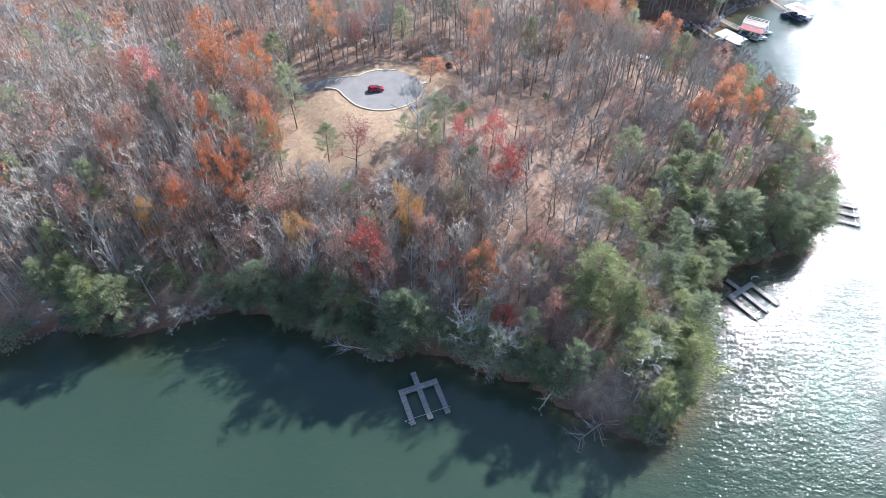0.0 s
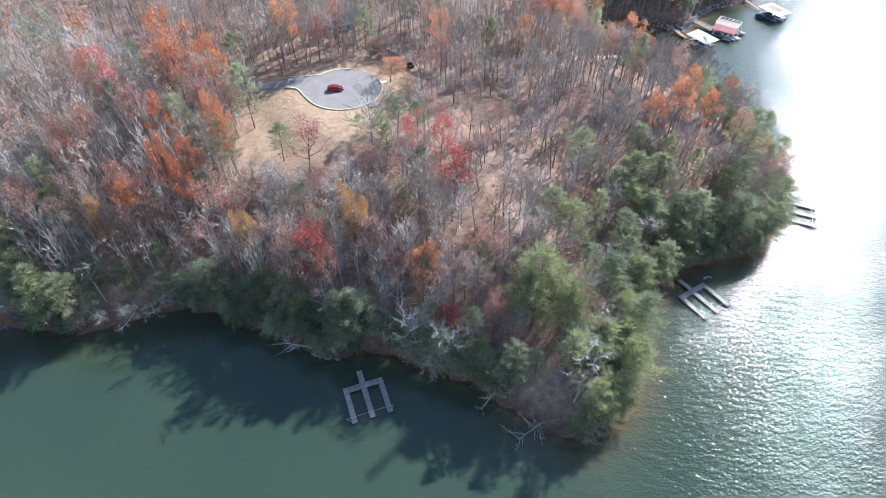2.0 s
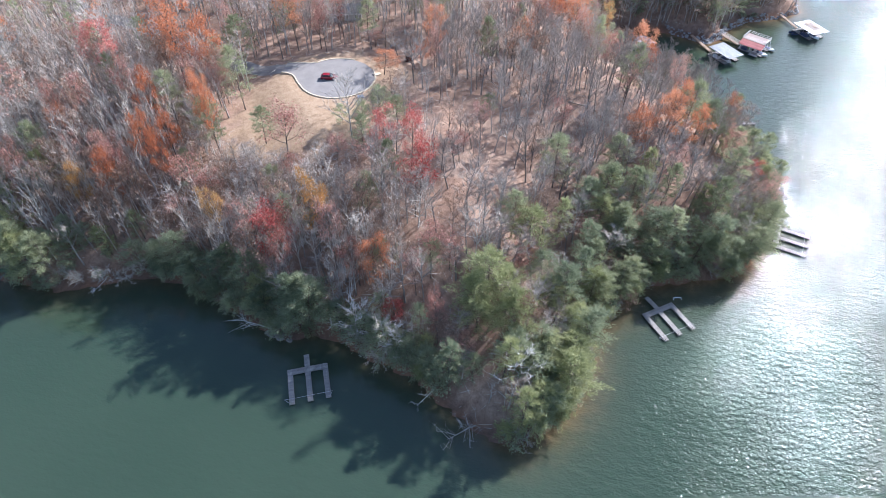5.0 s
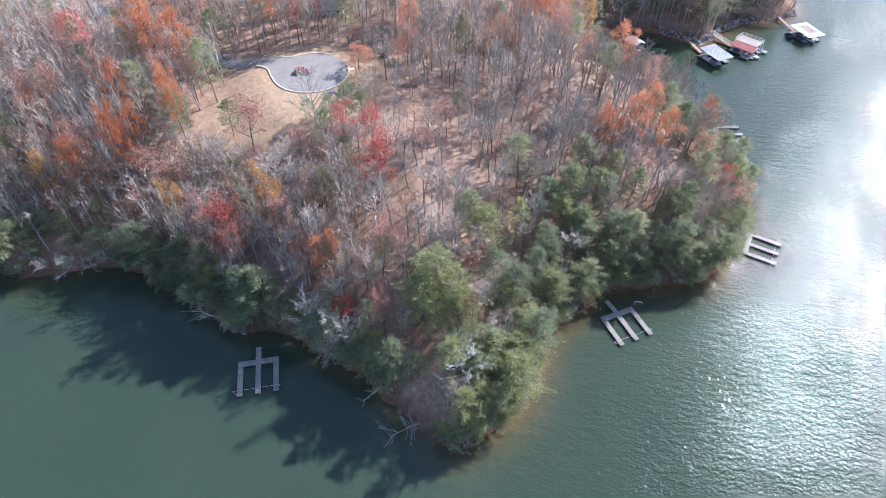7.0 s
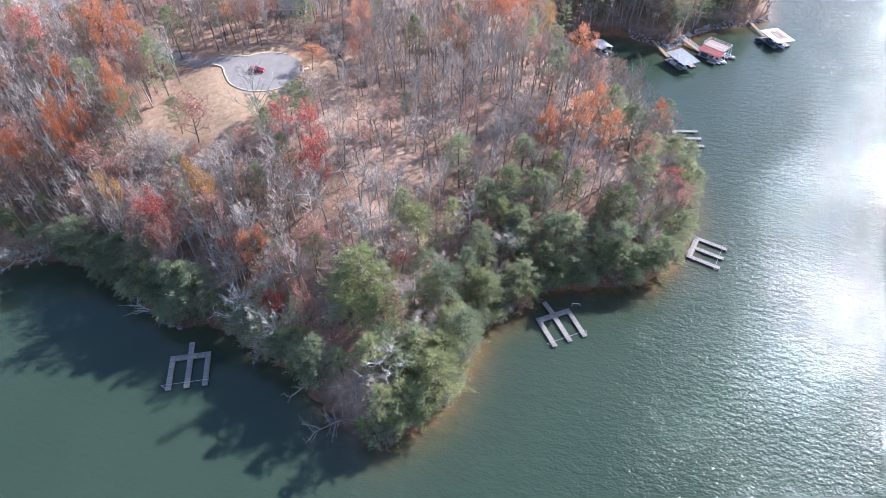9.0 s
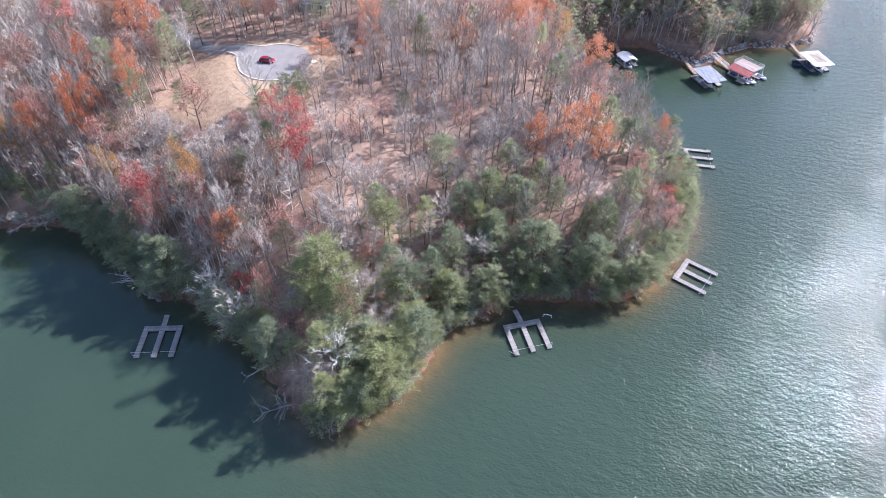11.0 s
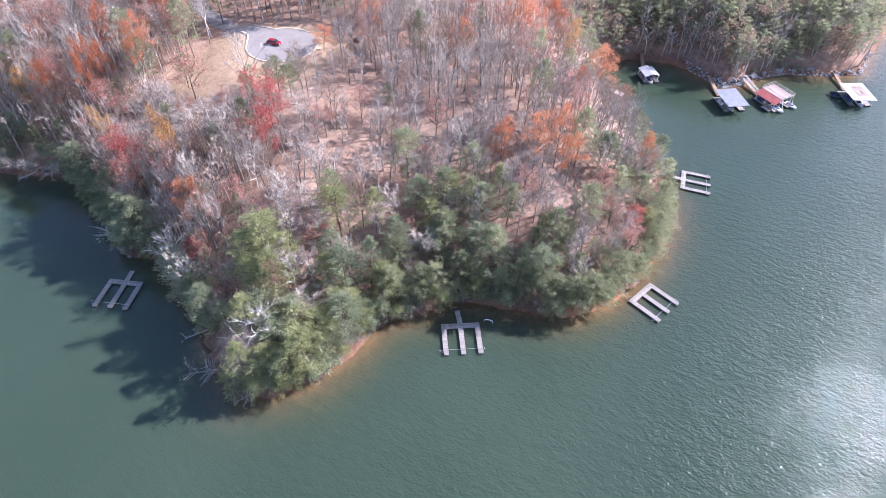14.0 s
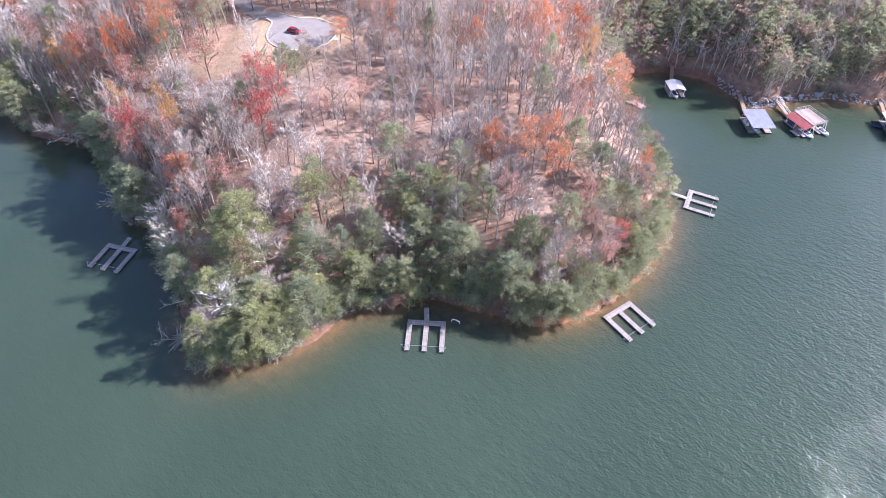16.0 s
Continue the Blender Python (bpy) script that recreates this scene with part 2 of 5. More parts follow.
def ground_z(x, y):
    x, y = np.asarray(x, float), np.asarray(y, float)
    d = shore_distance(x, y)
    land = np.maximum(d, 0)
    z = 0.6 * np.clip(land / 1.2, 0, 1) + 21.4 * (1 - np.exp(-land / 23.5))
    far = np.clip((np.hypot(x - 20, y - 130) - 140) / 300, 0, 1)
    z += far * 14 * np.clip(land / 120, 0, 1)
    z += np.clip(land / 18, 0, 1) * (0.7 * np.sin(x * 0.09 + 1.1 * np.sin(y * 0.05)) + 0.6 * np.sin(y * 0.11 - x * 0.04)
                                     + 0.13 * np.sin(x * 0.7 + y * 0.5) + 0.1 * np.sin(y * 0.9 - x * 0.45))
    z += 3.2 * np.exp(-((x - 10) / 32) ** 2 - ((y - 117) / 20) ** 2) * np.clip(land / 20, 0, 1)
    flat = np.clip(1 - (np.hypot(x - TURN_X, (y - TURN_Y)) - 13) / 15, 0, 1)
    flat = flat * flat * (3 - 2 * flat)
    z = z * (1 - flat) + TURN_Z * flat
    return np.where(d > 0, z, np.maximum(d * 0.22, -7))


# ---------------------------------------------------------------- mesh helpers
class Shape:
    """Collects vertices and faces for one mesh."""

    def __init__(self):
        self.v, self.f = [], []

    def box(self, cx, cy, cz, sx, sy, sz, turn=0.0, tilt=0.0):
        base, c, s = len(self.v), math.cos(turn), math.sin(turn)
        ct, st = math.cos(tilt), math.sin(tilt)
        for dz in (-0.5, 0.5):
            for dx, dy in ((-0.5, -0.5), (0.5, -0.5), (0.5, 0.5), (-0.5, 0.5)):
                x, y, z = dx * sx, dy * sy, dz * sz
                x, z = x * ct + z * st, -x * st + z * ct
                self.v.append((cx + x * c - y * s, cy + x * s + y * c, cz + z))
        for q in ((3, 2, 1, 0), (4, 5, 6, 7), (0, 1, 5, 4), (1, 2, 6, 5), (2, 3, 7, 6), (3, 0, 4, 7)):
            self.f.append(tuple(base + i for i in q))
        return self

    def tube(self, points, radii, sides=5, cap=True):
        rings = []
        for i, p in enumerate(points):
            p = Vector(p)
            a, b = Vector(points[max(i - 1, 0)]), Vector(points[min(i + 1, len(points) - 1)])
            d = (b - a).normalized()
            u = d.orthogonal().normalized()
            w = d.cross(u)
            base = len(self.v)
            for k in range(sides):
                t = 2 * math.pi * k / sides
                self.v.append(tuple(p + radii[i] * (math.cos(t) * u + math.sin(t) * w)))
            rings.append(base)
        for a, b in zip(rings, rings[1:]):
            for k in range(sides):
                self.f.append((a + k, a + (k + 1) % sides, b + (k + 1) % sides, b + k))
        if cap:
            self.f.append(tuple(rings[0] + k for k in reversed(range(sides))))
            self.f.append(tuple(rings[-1] + k for k in range(sides)))
        return self

    def spike(self, a, b, r, sides=3):
        """A thin twig from a to its tip b, three-sided or a folded blade."""
        a, b = Vector(a), Vector(b)
        d = (b - a).normalized()
        u = d.orthogonal().normalized() * r
        w = d.cross(u)
        base = len(self.v)
        self.v += [tuple(a + u), tuple(a - 0.5 * u + 0.87 * w), tuple(a - 0.5 * u - 0.87 * w), tuple(b)]
        self.f += [(base, base + 1, base + 3), (base + 1, base + 2, base + 3), (base + 2, base, base + 3)][:sides]

    def leaf(self, p, n, size, long=1.4):
        """A small folded leaf spray at p that faces n."""
        p, n = Vector(p), Vector(n).normalized()
        u = n.orthogonal().normalized()
        u = Matrix.Rotation(random.uniform(0, 6.28), 3, n) @ u
        w = n.cross(u)
        base = len(self.v)
        self.v += [tuple(p - u * size * long * 0.5), tuple(p + w * size * 0.5 + n * size * 0.12), tuple(p + u * size * long * 0.5), tuple(p - w * size * 0.5 + n * size * 0.12)]
        self.f += [(base, base + 1, base + 2), (base, base + 2, base + 3)]

    def mesh(self, name, mat, smooth=False):
        me = bpy.data.meshes.new(name)
        me.from_pydata(self.v, [], self.f)
        me.materials.append(mat)
        if smooth:
            me.polygons.foreach_set("use_smooth", [True] * len(me.polygons))
        me.update()
        return me


def part(name, shape, mat, parent, label="", smooth=False):
    ob = new(name, shape.mesh(name, mat, smooth) if isinstance(shape, Shape) else shape)
    ob.parent = parent
    return tagged(ob, label=label)


def thing(name, label, category, m=None, group="", kind=""):
    ob = tagged(new(name), label, category, group, kind)
    ob.empty_display_size = 0.5
    if m is not None:
        ob.matrix_world = m
    return ob


def sheet(name, xs, ys, height, mat):
    """A ground sheet over the grid xs by ys."""
    X, Y = np.meshgrid(xs, ys)
    Z = height(X, Y)
    n, k = X.shape[1], X.shape[0]
    verts = np.stack([X, Y, Z], -1).reshape(-1, 3)
    i = np.arange(n * (k - 1)).reshape(k - 1, n)[:, :-1].ravel()
    faces = np.stack([i, i + 1, i + n + 1, i + n], -1)
    me = bpy.data.meshes.new(name)
    me.from_pydata(verts.tolist(), [], faces.tolist())
    me.polygons.foreach_set("use_smooth", [True] * len(me.polygons))
    me.materials.append(mat)
    return new(name, me), X.ravel(), Y.ravel()


def attribute(ob, name, values):
    ob.data.attributes.new(name, "FLOAT", "POINT").data.foreach_set("value", np.asarray(values, np.float32))


# ---------------------------------------------------------------- ground and lake
GX = np.concatenate([np.linspace(-1500, -170, 16)[:-1], np.arange(-170, 200, 2.0), np.linspace(201, 1500, 16)])
GY = np.concatenate([np.linspace(-900, 35, 12)[:-1], np.arange(35, 330, 2.0), np.linspace(332, 1500, 16)])
ground, gx, gy = sheet("ground", GX, GY, ground_z, GROUND)
tagged(ground, "hilly forest floor covered in pinkish brown fallen leaves", "ground", kind="structure")
MEADOW = np.array([(-25.0, 141.9), (-29.0, 135.4), (-26.4, 121.4), (-23.7, 113.4), (-11.7, 111.4), (0.3, 113.4), (8.3, 119.4), (12.3, 128.4), (15.3, 139.4), (16.3, 152.4), (9.3, 158.4),
                   (-5.7, 159.4), (-19.7, 154.4)], float)


def polygon_distance(poly, x, y):
    best, inside = np.full(x.shape, 1e9), np.zeros(x.shape, bool)
    for (x0, y0), (x1, y1) in zip(poly, np.roll(poly, -1, axis=0)):
        dx, dy = x1 - x0, y1 - y0
        u = np.clip(((x - x0) * dx + (y - y0) * dy) / (dx * dx + dy * dy), 0, 1)
        best = np.minimum(best, np.hypot(x - x0 - u * dx, y - y0 - u * dy))
        if dy:
            inside ^= ((y0 > y) != (y1 > y)) & (x < x0 + (y - y0) / dy * dx)
    return np.where(inside, best, -best)


meadow = polygon_distance(MEADOW, gx, gy) + 1.5 * np.sin(gx * 0.8 + gy * 0.3) + 1.2 * np.sin(gy * 0.9 - gx * 0.5)
attribute(ground, "meadow", np.clip(meadow / 3.5 + 0.4, 0, 1))
gd = shore_distance(gx, gy)
attribute(ground, "mud", np.clip(1 - (gd - 1.2) / 2.0, 0, 1) * 0.9)
beach = np.clip((gx - 98) / 8, 0, 1) * np.clip((172 - gy) / 8, 0, 1) * 0.95 + 0.35 * (np.sin(gx * 0.23 + gy * 0.31) > 0.2) + 0.1 * (gy > 225)
attribute(ground, "clay", np.clip(1 - (gd - 0.5) / 1.2, 0, 1) * np.clip(beach, 0, 1))

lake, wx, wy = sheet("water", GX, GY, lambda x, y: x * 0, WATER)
tagged(lake, "murky green lake water with small sunlit ripples", "water", kind="structure")
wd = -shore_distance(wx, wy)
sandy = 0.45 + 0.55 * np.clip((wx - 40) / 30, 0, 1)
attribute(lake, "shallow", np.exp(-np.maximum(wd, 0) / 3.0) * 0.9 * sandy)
attribute(lake, "windy", 0.10 + 0.90 * np.maximum(np.clip((wx * 0.8 - wy * 0.35 - 2) / 70, 0, 1), np.clip((wx - 135) / 45, 0, 1)))

# the turning circle and its road
turn_shape, rim = Shape(), []
for k in range(60):
    t = radians(-143 + 282 * k / 59)
    rim.append((TURN_X + TURN_R * math.cos(t), TURN_Y + TURN_R * math.sin(t)))
rim += [(-15.4, 151.2), (-18.4, 150.6), (-21, 150.5), (-21, 145.3), (-19.3, 145.2), (-17.6, 144.7), (-16.3, 143.4), (-14.9, 141.2)]
ROAD = [(-20.9, 147.9), (-24, 148.0), (-29, 149), (-40, 151.4), (-54, 156), (-72, 163), (-92, 172), (-118, 183), (-160, 199)]


def strip(points, width, lift, steps=6):
    s, rows = Shape(), []
    fine = [tuple(np.array(a) + (np.array(b) - np.array(a)) * i / steps) for a, b in zip(points, points[1:]) for i in range(steps)] + [points[-1]]
    for i, p in enumerate(fine):
        a, b = fine[max(i - 1, 0)], fine[min(i + 1, len(fine) - 1)]
        d = math.hypot(b[0] - a[0], b[1] - a[1])
        nx, ny = -(b[1] - a[1]) / d * width / 2, (b[0] - a[0]) / d * width / 2
        rows.append(len(s.v))
        for k in (1, 0.5, 0, -0.5, -1):
            x, y = p[0] + k * nx, p[1] + k * ny
            s.v.append((x, y, float(ground_z(x, y)) + lift))
    for a, b in zip(rows, rows[1:]):
        s.f += [(a + k, a + k + 1, b + k + 1, b + k) for k in range(4)]
    return s


road = new("road", strip(ROAD, 5.4, 0.1).mesh("road", ASPHALT))
tagged(road, "narrow worn grey asphalt road through the woods", "road", kind="structure")
RIM = len(rim)
turn_shape.v += [(x, y, TURN_Z + 0.12) for x, y in rim] + [(x, y, TURN_Z - 0.4) for x, y in rim]
turn_shape.f.append(tuple(range(RIM)))
turn_shape.f += [(k, k + RIM, (k + 1) % RIM + RIM, (k + 1) % RIM) for k in range(RIM)]
circle = new("pavement", turn_shape.mesh("pavement", ASPHALT))
tagged(circle, "round grey asphalt turning circle at the road's end", "turning circle", kind="structure")
kerb_shape = Shape()


def kerb_run(points):
    """A rounded kerb along the pavement's edge, its top 0.14 above the asphalt."""
    rows = []
    for i, (x, y) in enumerate(points):
        (ax, ay), (bx, by) = points[max(i - 1, 0)], points[min(i + 1, len(points) - 1)]
        d = math.hypot(bx - ax, by - ay)
        nx, ny = (by - ay) / d, -(bx - ax) / d
        rows.append(len(kerb_shape.v))
        for out, z in ((-0.02, 0.05), (0.03, 0.24), (0.1, 0.27), (0.4, 0.26), (0.46, -0.1)):
            kerb_shape.v.append((x + nx * out, y + ny * out, TURN_Z + z))
    for p, q in zip(rows, rows[1:]):
        kerb_shape.f += [(p + i, q + i, q + i + 1, p + i + 1) for i in range(4)]


kerb_run(rim[-5:] + rim[:38])
kerb_run(rim[46:63])
kerb = new("kerb", kerb_shape.mesh("kerb", KERB))
tagged(kerb, "pale concrete kerb round the turning circle", "kerb", kind="structure")


# ---------------------------------------------------------------- docks
def decking(length, width, z, x0=0.0, y0=0.0, along_x=True, board=0.19, gap=0.018):
    """Boards laid across a walkway that starts at x0, y0."""
    s, n = Shape(), max(1, int(length / board))
    for i in range(n):
        c = (i + 0.5) * length / n
        lift = R0.uniform(-0.006, 0.006)
        if along_x:
            s.box(x0 + c, y0 + R0.uniform(-0.015, 0.015), z + lift, length / n - gap, width, 0.05)
        else:
            s.box(x0 + R0.uniform(-0.015, 0.015), y0 + c, z + lift, width, length / n - gap, 0.05)
    return s


R0 = random.Random(3)
PLANKS = {}


def planks(parent, length, width, z, x0, y0, along_x=True, board=0.23, gap=0.03):
    """Boards laid one by one across a walkway, each an object on a shared mesh."""
    n = max(1, int(length / board))
    key = (round(length / n, 4), width, along_x)
    if key not in PLANKS:
        run = length / n - gap
        PLANKS[key] = Shape().box(0, 0, 0, *((run, width) if along_x else (width, run)), 0.05).mesh("plank", WOOD_GREY)
    for i in range(n):
        c, j = (i + 0.5) * length / n, R0.uniform(-0.025, 0.025)
        ob = part("plank", PLANKS[key], None, parent)
        ob.matrix_basis = pose(*((x0 + c, y0 + j) if along_x else (x0 + j, y0 + c)), z + R0.uniform(-0.008, 0.008), 0, 0, R0.uniform(-0.6, 0.6))


def slip_dock(label, left, right, gangway, stub_turn=0.0, cleat=True):
    """A floating two-slip dock. left, right: outer corners of its shore side; fingers point to open water."""
    (x0, y0), (x1, y1) = left, right
    width = math.hypot(x1 - x0, y1 - y0)
    dock = thing("boat_dock", label, "dock", pose(x0, y0, 0, 0, 0, math.degrees(math.atan2(y1 - y0, x1 - x0))), "two-slip floating docks")
    z, beam, arm, reach = 0.45, 1.3, 1.12, 8.3
    frame_shape = Shape()
    for yy in (-0.06, -beam + 0.06):
        frame_shape.box(width / 2, yy, z - 0.14, width, 0.09, 0.2)
    planks(part("walkway", frame_shape, WOOD_GREY, dock), width, beam, z, 0, -beam / 2)
    floats = Shape()
    for k in range(4):
        floats.box(width * (k + 0.5) / 4, -beam / 2, 0.1, width / 4 - 0.3, beam - 0.25, 0.42)
    part("float", floats, FLOAT_BLACK, dock, "black plastic float under the walkway")
    for cx in (arm / 2, width / 2, width - arm / 2):
        s = Shape()
        for xx in (cx - arm / 2 + 0.05, cx + arm / 2 - 0.05):
            s.box(xx, -(reach + beam) / 2, z - 0.14, 0.09, reach - beam, 0.2)
        s.box(cx, -reach + 0.03, z - 0.14, arm, 0.08, 0.2)
        planks(part("finger", s, WOOD_GREY, dock), reach - beam, arm, z, cx, -reach, False)
        s = Shape()
        for k in range(3):
            s.box(cx, -beam - (reach - beam) * (k + 0.5) / 3, 0.1, arm - 0.2, (reach - beam) / 3 - 0.5, 0.42)
        part("finger_float", s, FLOAT_BLACK, dock, "black plastic float under the finger")
        part("mooring_post", Shape().tube([(cx - arm * 0.36, -reach + 0.25, 0.2), (cx - arm * 0.36, -reach + 0.25, 1.15)], [0.07, 0.06], 8), WOOD_GREY, dock)
    part("cable", Shape().tube([(-0.9, -reach + 1.2, 0.62), (width / 2, -reach + 1.2, 0.56), (width + 0.4, -reach + 1.2, 0.62)], [0.035] * 3, 5), GALVANISED, dock, "steel bar across the finger ends")
    for xx in (-0.9, width + 0.4):
        part("brace", Shape().tube([(xx, -reach + 1.2, 0.62), (min(max(xx, 0.3), width - 0.3), -reach + 0.1, 0.5)], [0.03, 0.03], 5), GALVANISED, dock)
    if gangway:
        walk_len, ang = gangway, radians(stub_turn)
        s = decking(walk_len, 1.15, 0, 0, 0)
        c, n = math.cos(ang + math.pi / 2), math.sin(ang + math.pi / 2)
        s.v = [(width / 2 + x * c - y * n, x * n + y * c - 0.05, z + 0.04 + zz + x * 0.05) for x, y, zz in s.v]
        part("gangway", s, WOOD_GREY, dock)
    return dock


slip_dock("weathered grey wooden two-slip dock floating in shaded water", (4.4, 64.2), (12.25, 67.35), 3.0)
slip_dock("grey wooden two-slip dock floating off the clay bank", (80.3, 91.6), (87.6, 96.4), 3.6, 6)
slip_dock("sun-bleached grey two-slip dock beside the orange beach", (115.7, 119.6), (118.6, 127.8), 0.0)
slip_dock("grey wooden two-slip dock with a long gangway to shore", (116.6, 167.6), (115.1, 176.2), 6.0, 0)

pipe = thing("white_pipe", "bent white plastic pipe floating beside the dock", "pipe", pose(89.2, 98.2, 0.06, 0, 0, 12))
part("rail", Shape().tube([(-1.0, -0.5, -0.1), (-0.9, 0.05, 0.12), (0, 0.12, 0.16), (0.9, 0.0, 0.12), (1.0, -0.5, -0.1)], [0.09] * 5, 6), WHITE_PAINT, pipe)


# ---------------------------------------------------------------- boathouses in the cove
def beam(s, a, b, w=0.14):
    a, b = Vector(a), Vector(b)
    s.tube([tuple(a), tuple(b)], [w * 0.7, w * 0.7], 4)


def float_base(house, width, length, slip, rails=()):
    """A U-shaped floating dock with black floats, opening to the lake (-y)."""
    z = 0.5
    side = (width - slip) / 2
    part("back_walkway", decking(width, 1.6, z, 0, -0.8), WOOD_GREY, house)
    for x in (side / 2, width - side / 2):
        part("side_walkway", decking(length - 1.6, side, z, x, -length, False), WOOD_GREY, house)
        part("side_float", Shape().box(x, -length / 2, 0.12, side - 0.1, length - 0.2, 0.5), FLOAT_BLACK, house, "black float under the walkway")
    part("back_float", Shape().box(width / 2, -0.8, 0.12, slip - 0.1, 1.4, 0.5), FLOAT_BLACK, house)


def gangplank(house, inverse, a, b, z0, z1, width, mat, rails=False):
    """A walkway from the bank at a to the dock at b, in world places."""
    a, b = Vector((*a, z0)), Vector((*b, z1))
    flat = b - a
    n = Vector((-flat.y, flat.x, 0)).normalized()
    s = Shape()
    steps = int(flat.length / 0.22)
    ang = math.atan2(flat.y, flat.x)
    for i in range(steps):
        p = a.lerp(b, (i + 0.5) / steps)
        s.box(p.x, p.y, p.z, flat.length / steps - 0.02, width, 0.06, ang)
    for k in (-1, 1):
        beam(s, a + n * k * width * 0.46 - Vector((0, 0, 0.1)), b + n * k * width * 0.46 - Vector((0, 0, 0.1)), 0.16)
    s.v = [tuple(inverse @ Vector(v)) for v in s.v]
    part("gangway", s, mat, house)
    if rails:
        for k in (-1, 1):
            s = Shape()
            for i in range(6):
                p = a.lerp(b, i / 5) + n * k * width * 0.5
                beam(s, p, p + Vector((0, 0, 1.0)), 0.08)
            for h in (0.55, 1.0):
                beam(s, a + n * k * width * 0.5 + Vector((0, 0, h)), b + n * k * width * 0.5 + Vector((0, 0, h)), 0.08)
            s.v = [tuple(inverse @ Vector(v)) for v in s.v]
            part("handrail", s, WHITE_PAINT, house, "white gangway handrail")


def boat_hull(s, cx, cy, z, length, width):
    """A lofted hull pointing to +y, bow rounded in."""
    rows = []
    for i in range(7):
        u = i / 6
        w = width / 2 * (1 if u < 0.55 else max(0.06, 1 - ((u - 0.55) / 0.45) ** 2))
        y = cy - length / 2 + u * length
        lift = 0.12 * u * u
        base = len(s.v)
        s.v += [(cx - w, y, z + 0.62 + lift), (cx - w * 0.8, y, z + 0.05 + lift), (cx, y, z - 0.1 + lift * 2), (cx + w * 0.8, y, z + 0.05 + lift), (cx + w, y, z + 0.62 + lift),
                (cx + w * 0.82, y, z + 0.60 + lift), (cx, y, z + 0.42 + lift), (cx - w * 0.82, y, z + 0.60 + lift)]
        rows.append(base)
    for a, b in zip(rows, rows[1:]):
        for k in range(8):
            s.f.append((a + k, a + (k + 1) % 8, b + (k + 1) % 8, b + k))
    s.f.append(tuple(rows[0] + k for k in range(8)))
    s.f.append(tuple(rows[-1] + k for k in reversed(range(8))))


def motor_boat(label, x, y, turn, length=5.6, width=2.1, canopy=False):
    boat = thing("motor_boat", label, "boat", pose(x, y, 0.02, 0, 0, turn))
    s = Shape()
    boat_hull(s, 0, 0, 0.12, length, width)
    part("hull", s, WHITE_PAINT, boat)
    part("cover" if not canopy else "seat", Shape().box(0, -0.4, 0.72, width * 0.66, length * 0.42, 0.26).box(0, -1.2, 0.9, width * 0.6, 0.5, 0.3), BLUE_CANVAS, boat, "navy blue boat seats and cover")
    part("windscreen", Shape().box(0, 0.9, 1.0, width * 0.6, 0.06, 0.45), GLASS_DARK, boat)
    part("outboard_motor", Shape().box(0, -length / 2 - 0.15, 0.85, 0.42, 0.5, 0.6).box(0, -length / 2 - 0.15, 0.3, 0.18, 0.25, 0.7), RUBBER, boat, "black outboard motor")
    return boat


def posts(house, places, top, mat):
    for x, y, z in places:
        part("post", Shape().tube([(x, y, 0.45), (x, y, z if z else top)], [0.09, 0.09], 6), mat, house)


def ribs(s, x0, x1, y0, y1, z0, z1, count, size=0.05):
    """Standing seams on a roof slope that falls from y0 (z0) to y1 (z1)."""
    for i in range(count + 1):
        x = x0 + (x1 - x0) * i / count
        s.tube([(x, y0, z0 + 0.04), (x, y1, z1 + 0.04)], [size * 0.6] * 2, 3, False)


def slope(x0, x1, y0, y1, z0, z1, thick=0.09):
    s = Shape()
    s.v += [(x0, y0, z0), (x1, y0, z0), (x1, y1, z1), (x0, y1, z1), (x0, y0, z0 - thick), (x1, y0, z0 - thick), (x1, y1, z1 - thick), (x0, y1, z1 - thick)]
    s.f += [(0, 3, 2, 1), (4, 5, 6, 7), (0, 1, 5, 4), (1, 2, 6, 5), (2, 3, 7, 6), (3, 0, 4, 7)]
    return s


def boathouse(label, x, y, turn, width, length):
    m = pose(x, y, 0, 0, 0, turn)
    return thing("boathouse", label, "boathouse", m), m.inverted()


# grey shed roof
h, inv = boathouse("open boathouse with a flat pale grey metal roof on floats", 115.0, 221.8, 37, 7.2, 10.2)
float_base(h, 7.4, 8.6, 3.4)
posts(h, [(0.5, -0.5, 0), (6.9, -0.5, 0), (0.5, -8.2, 0), (6.9, -8.2, 0), (0.5, -4.3, 0), (6.9, -4.3, 0)], 3.2, WOOD_GREY)
roof = slope(-0.2, 7.4, 0.3, -9.8, 3.45, 3.1)
roof_ob = part("roof", roof, ROOF_GREY, h)
seams = Shape()
ribs(seams, -0.1, 7.3, 0.3, -9.8, 3.45, 3.1, 16)
part("roof_seams", seams, ROOF_GREY, roof_ob)
part("locker", Shape().box(0.9, -3.5, 0.95, 0.9, 2.6, 0.9), WHITE_PAINT, h, "white storage locker")
gangplank(h, inv, (110.6, 234.6), (116.6, 224), 1.5, 0.55, 1.3, WOOD_BROWN)
motor_boat("white motor boat with blue cover under the grey roof", 121.0, 218.7, 37 + 180)

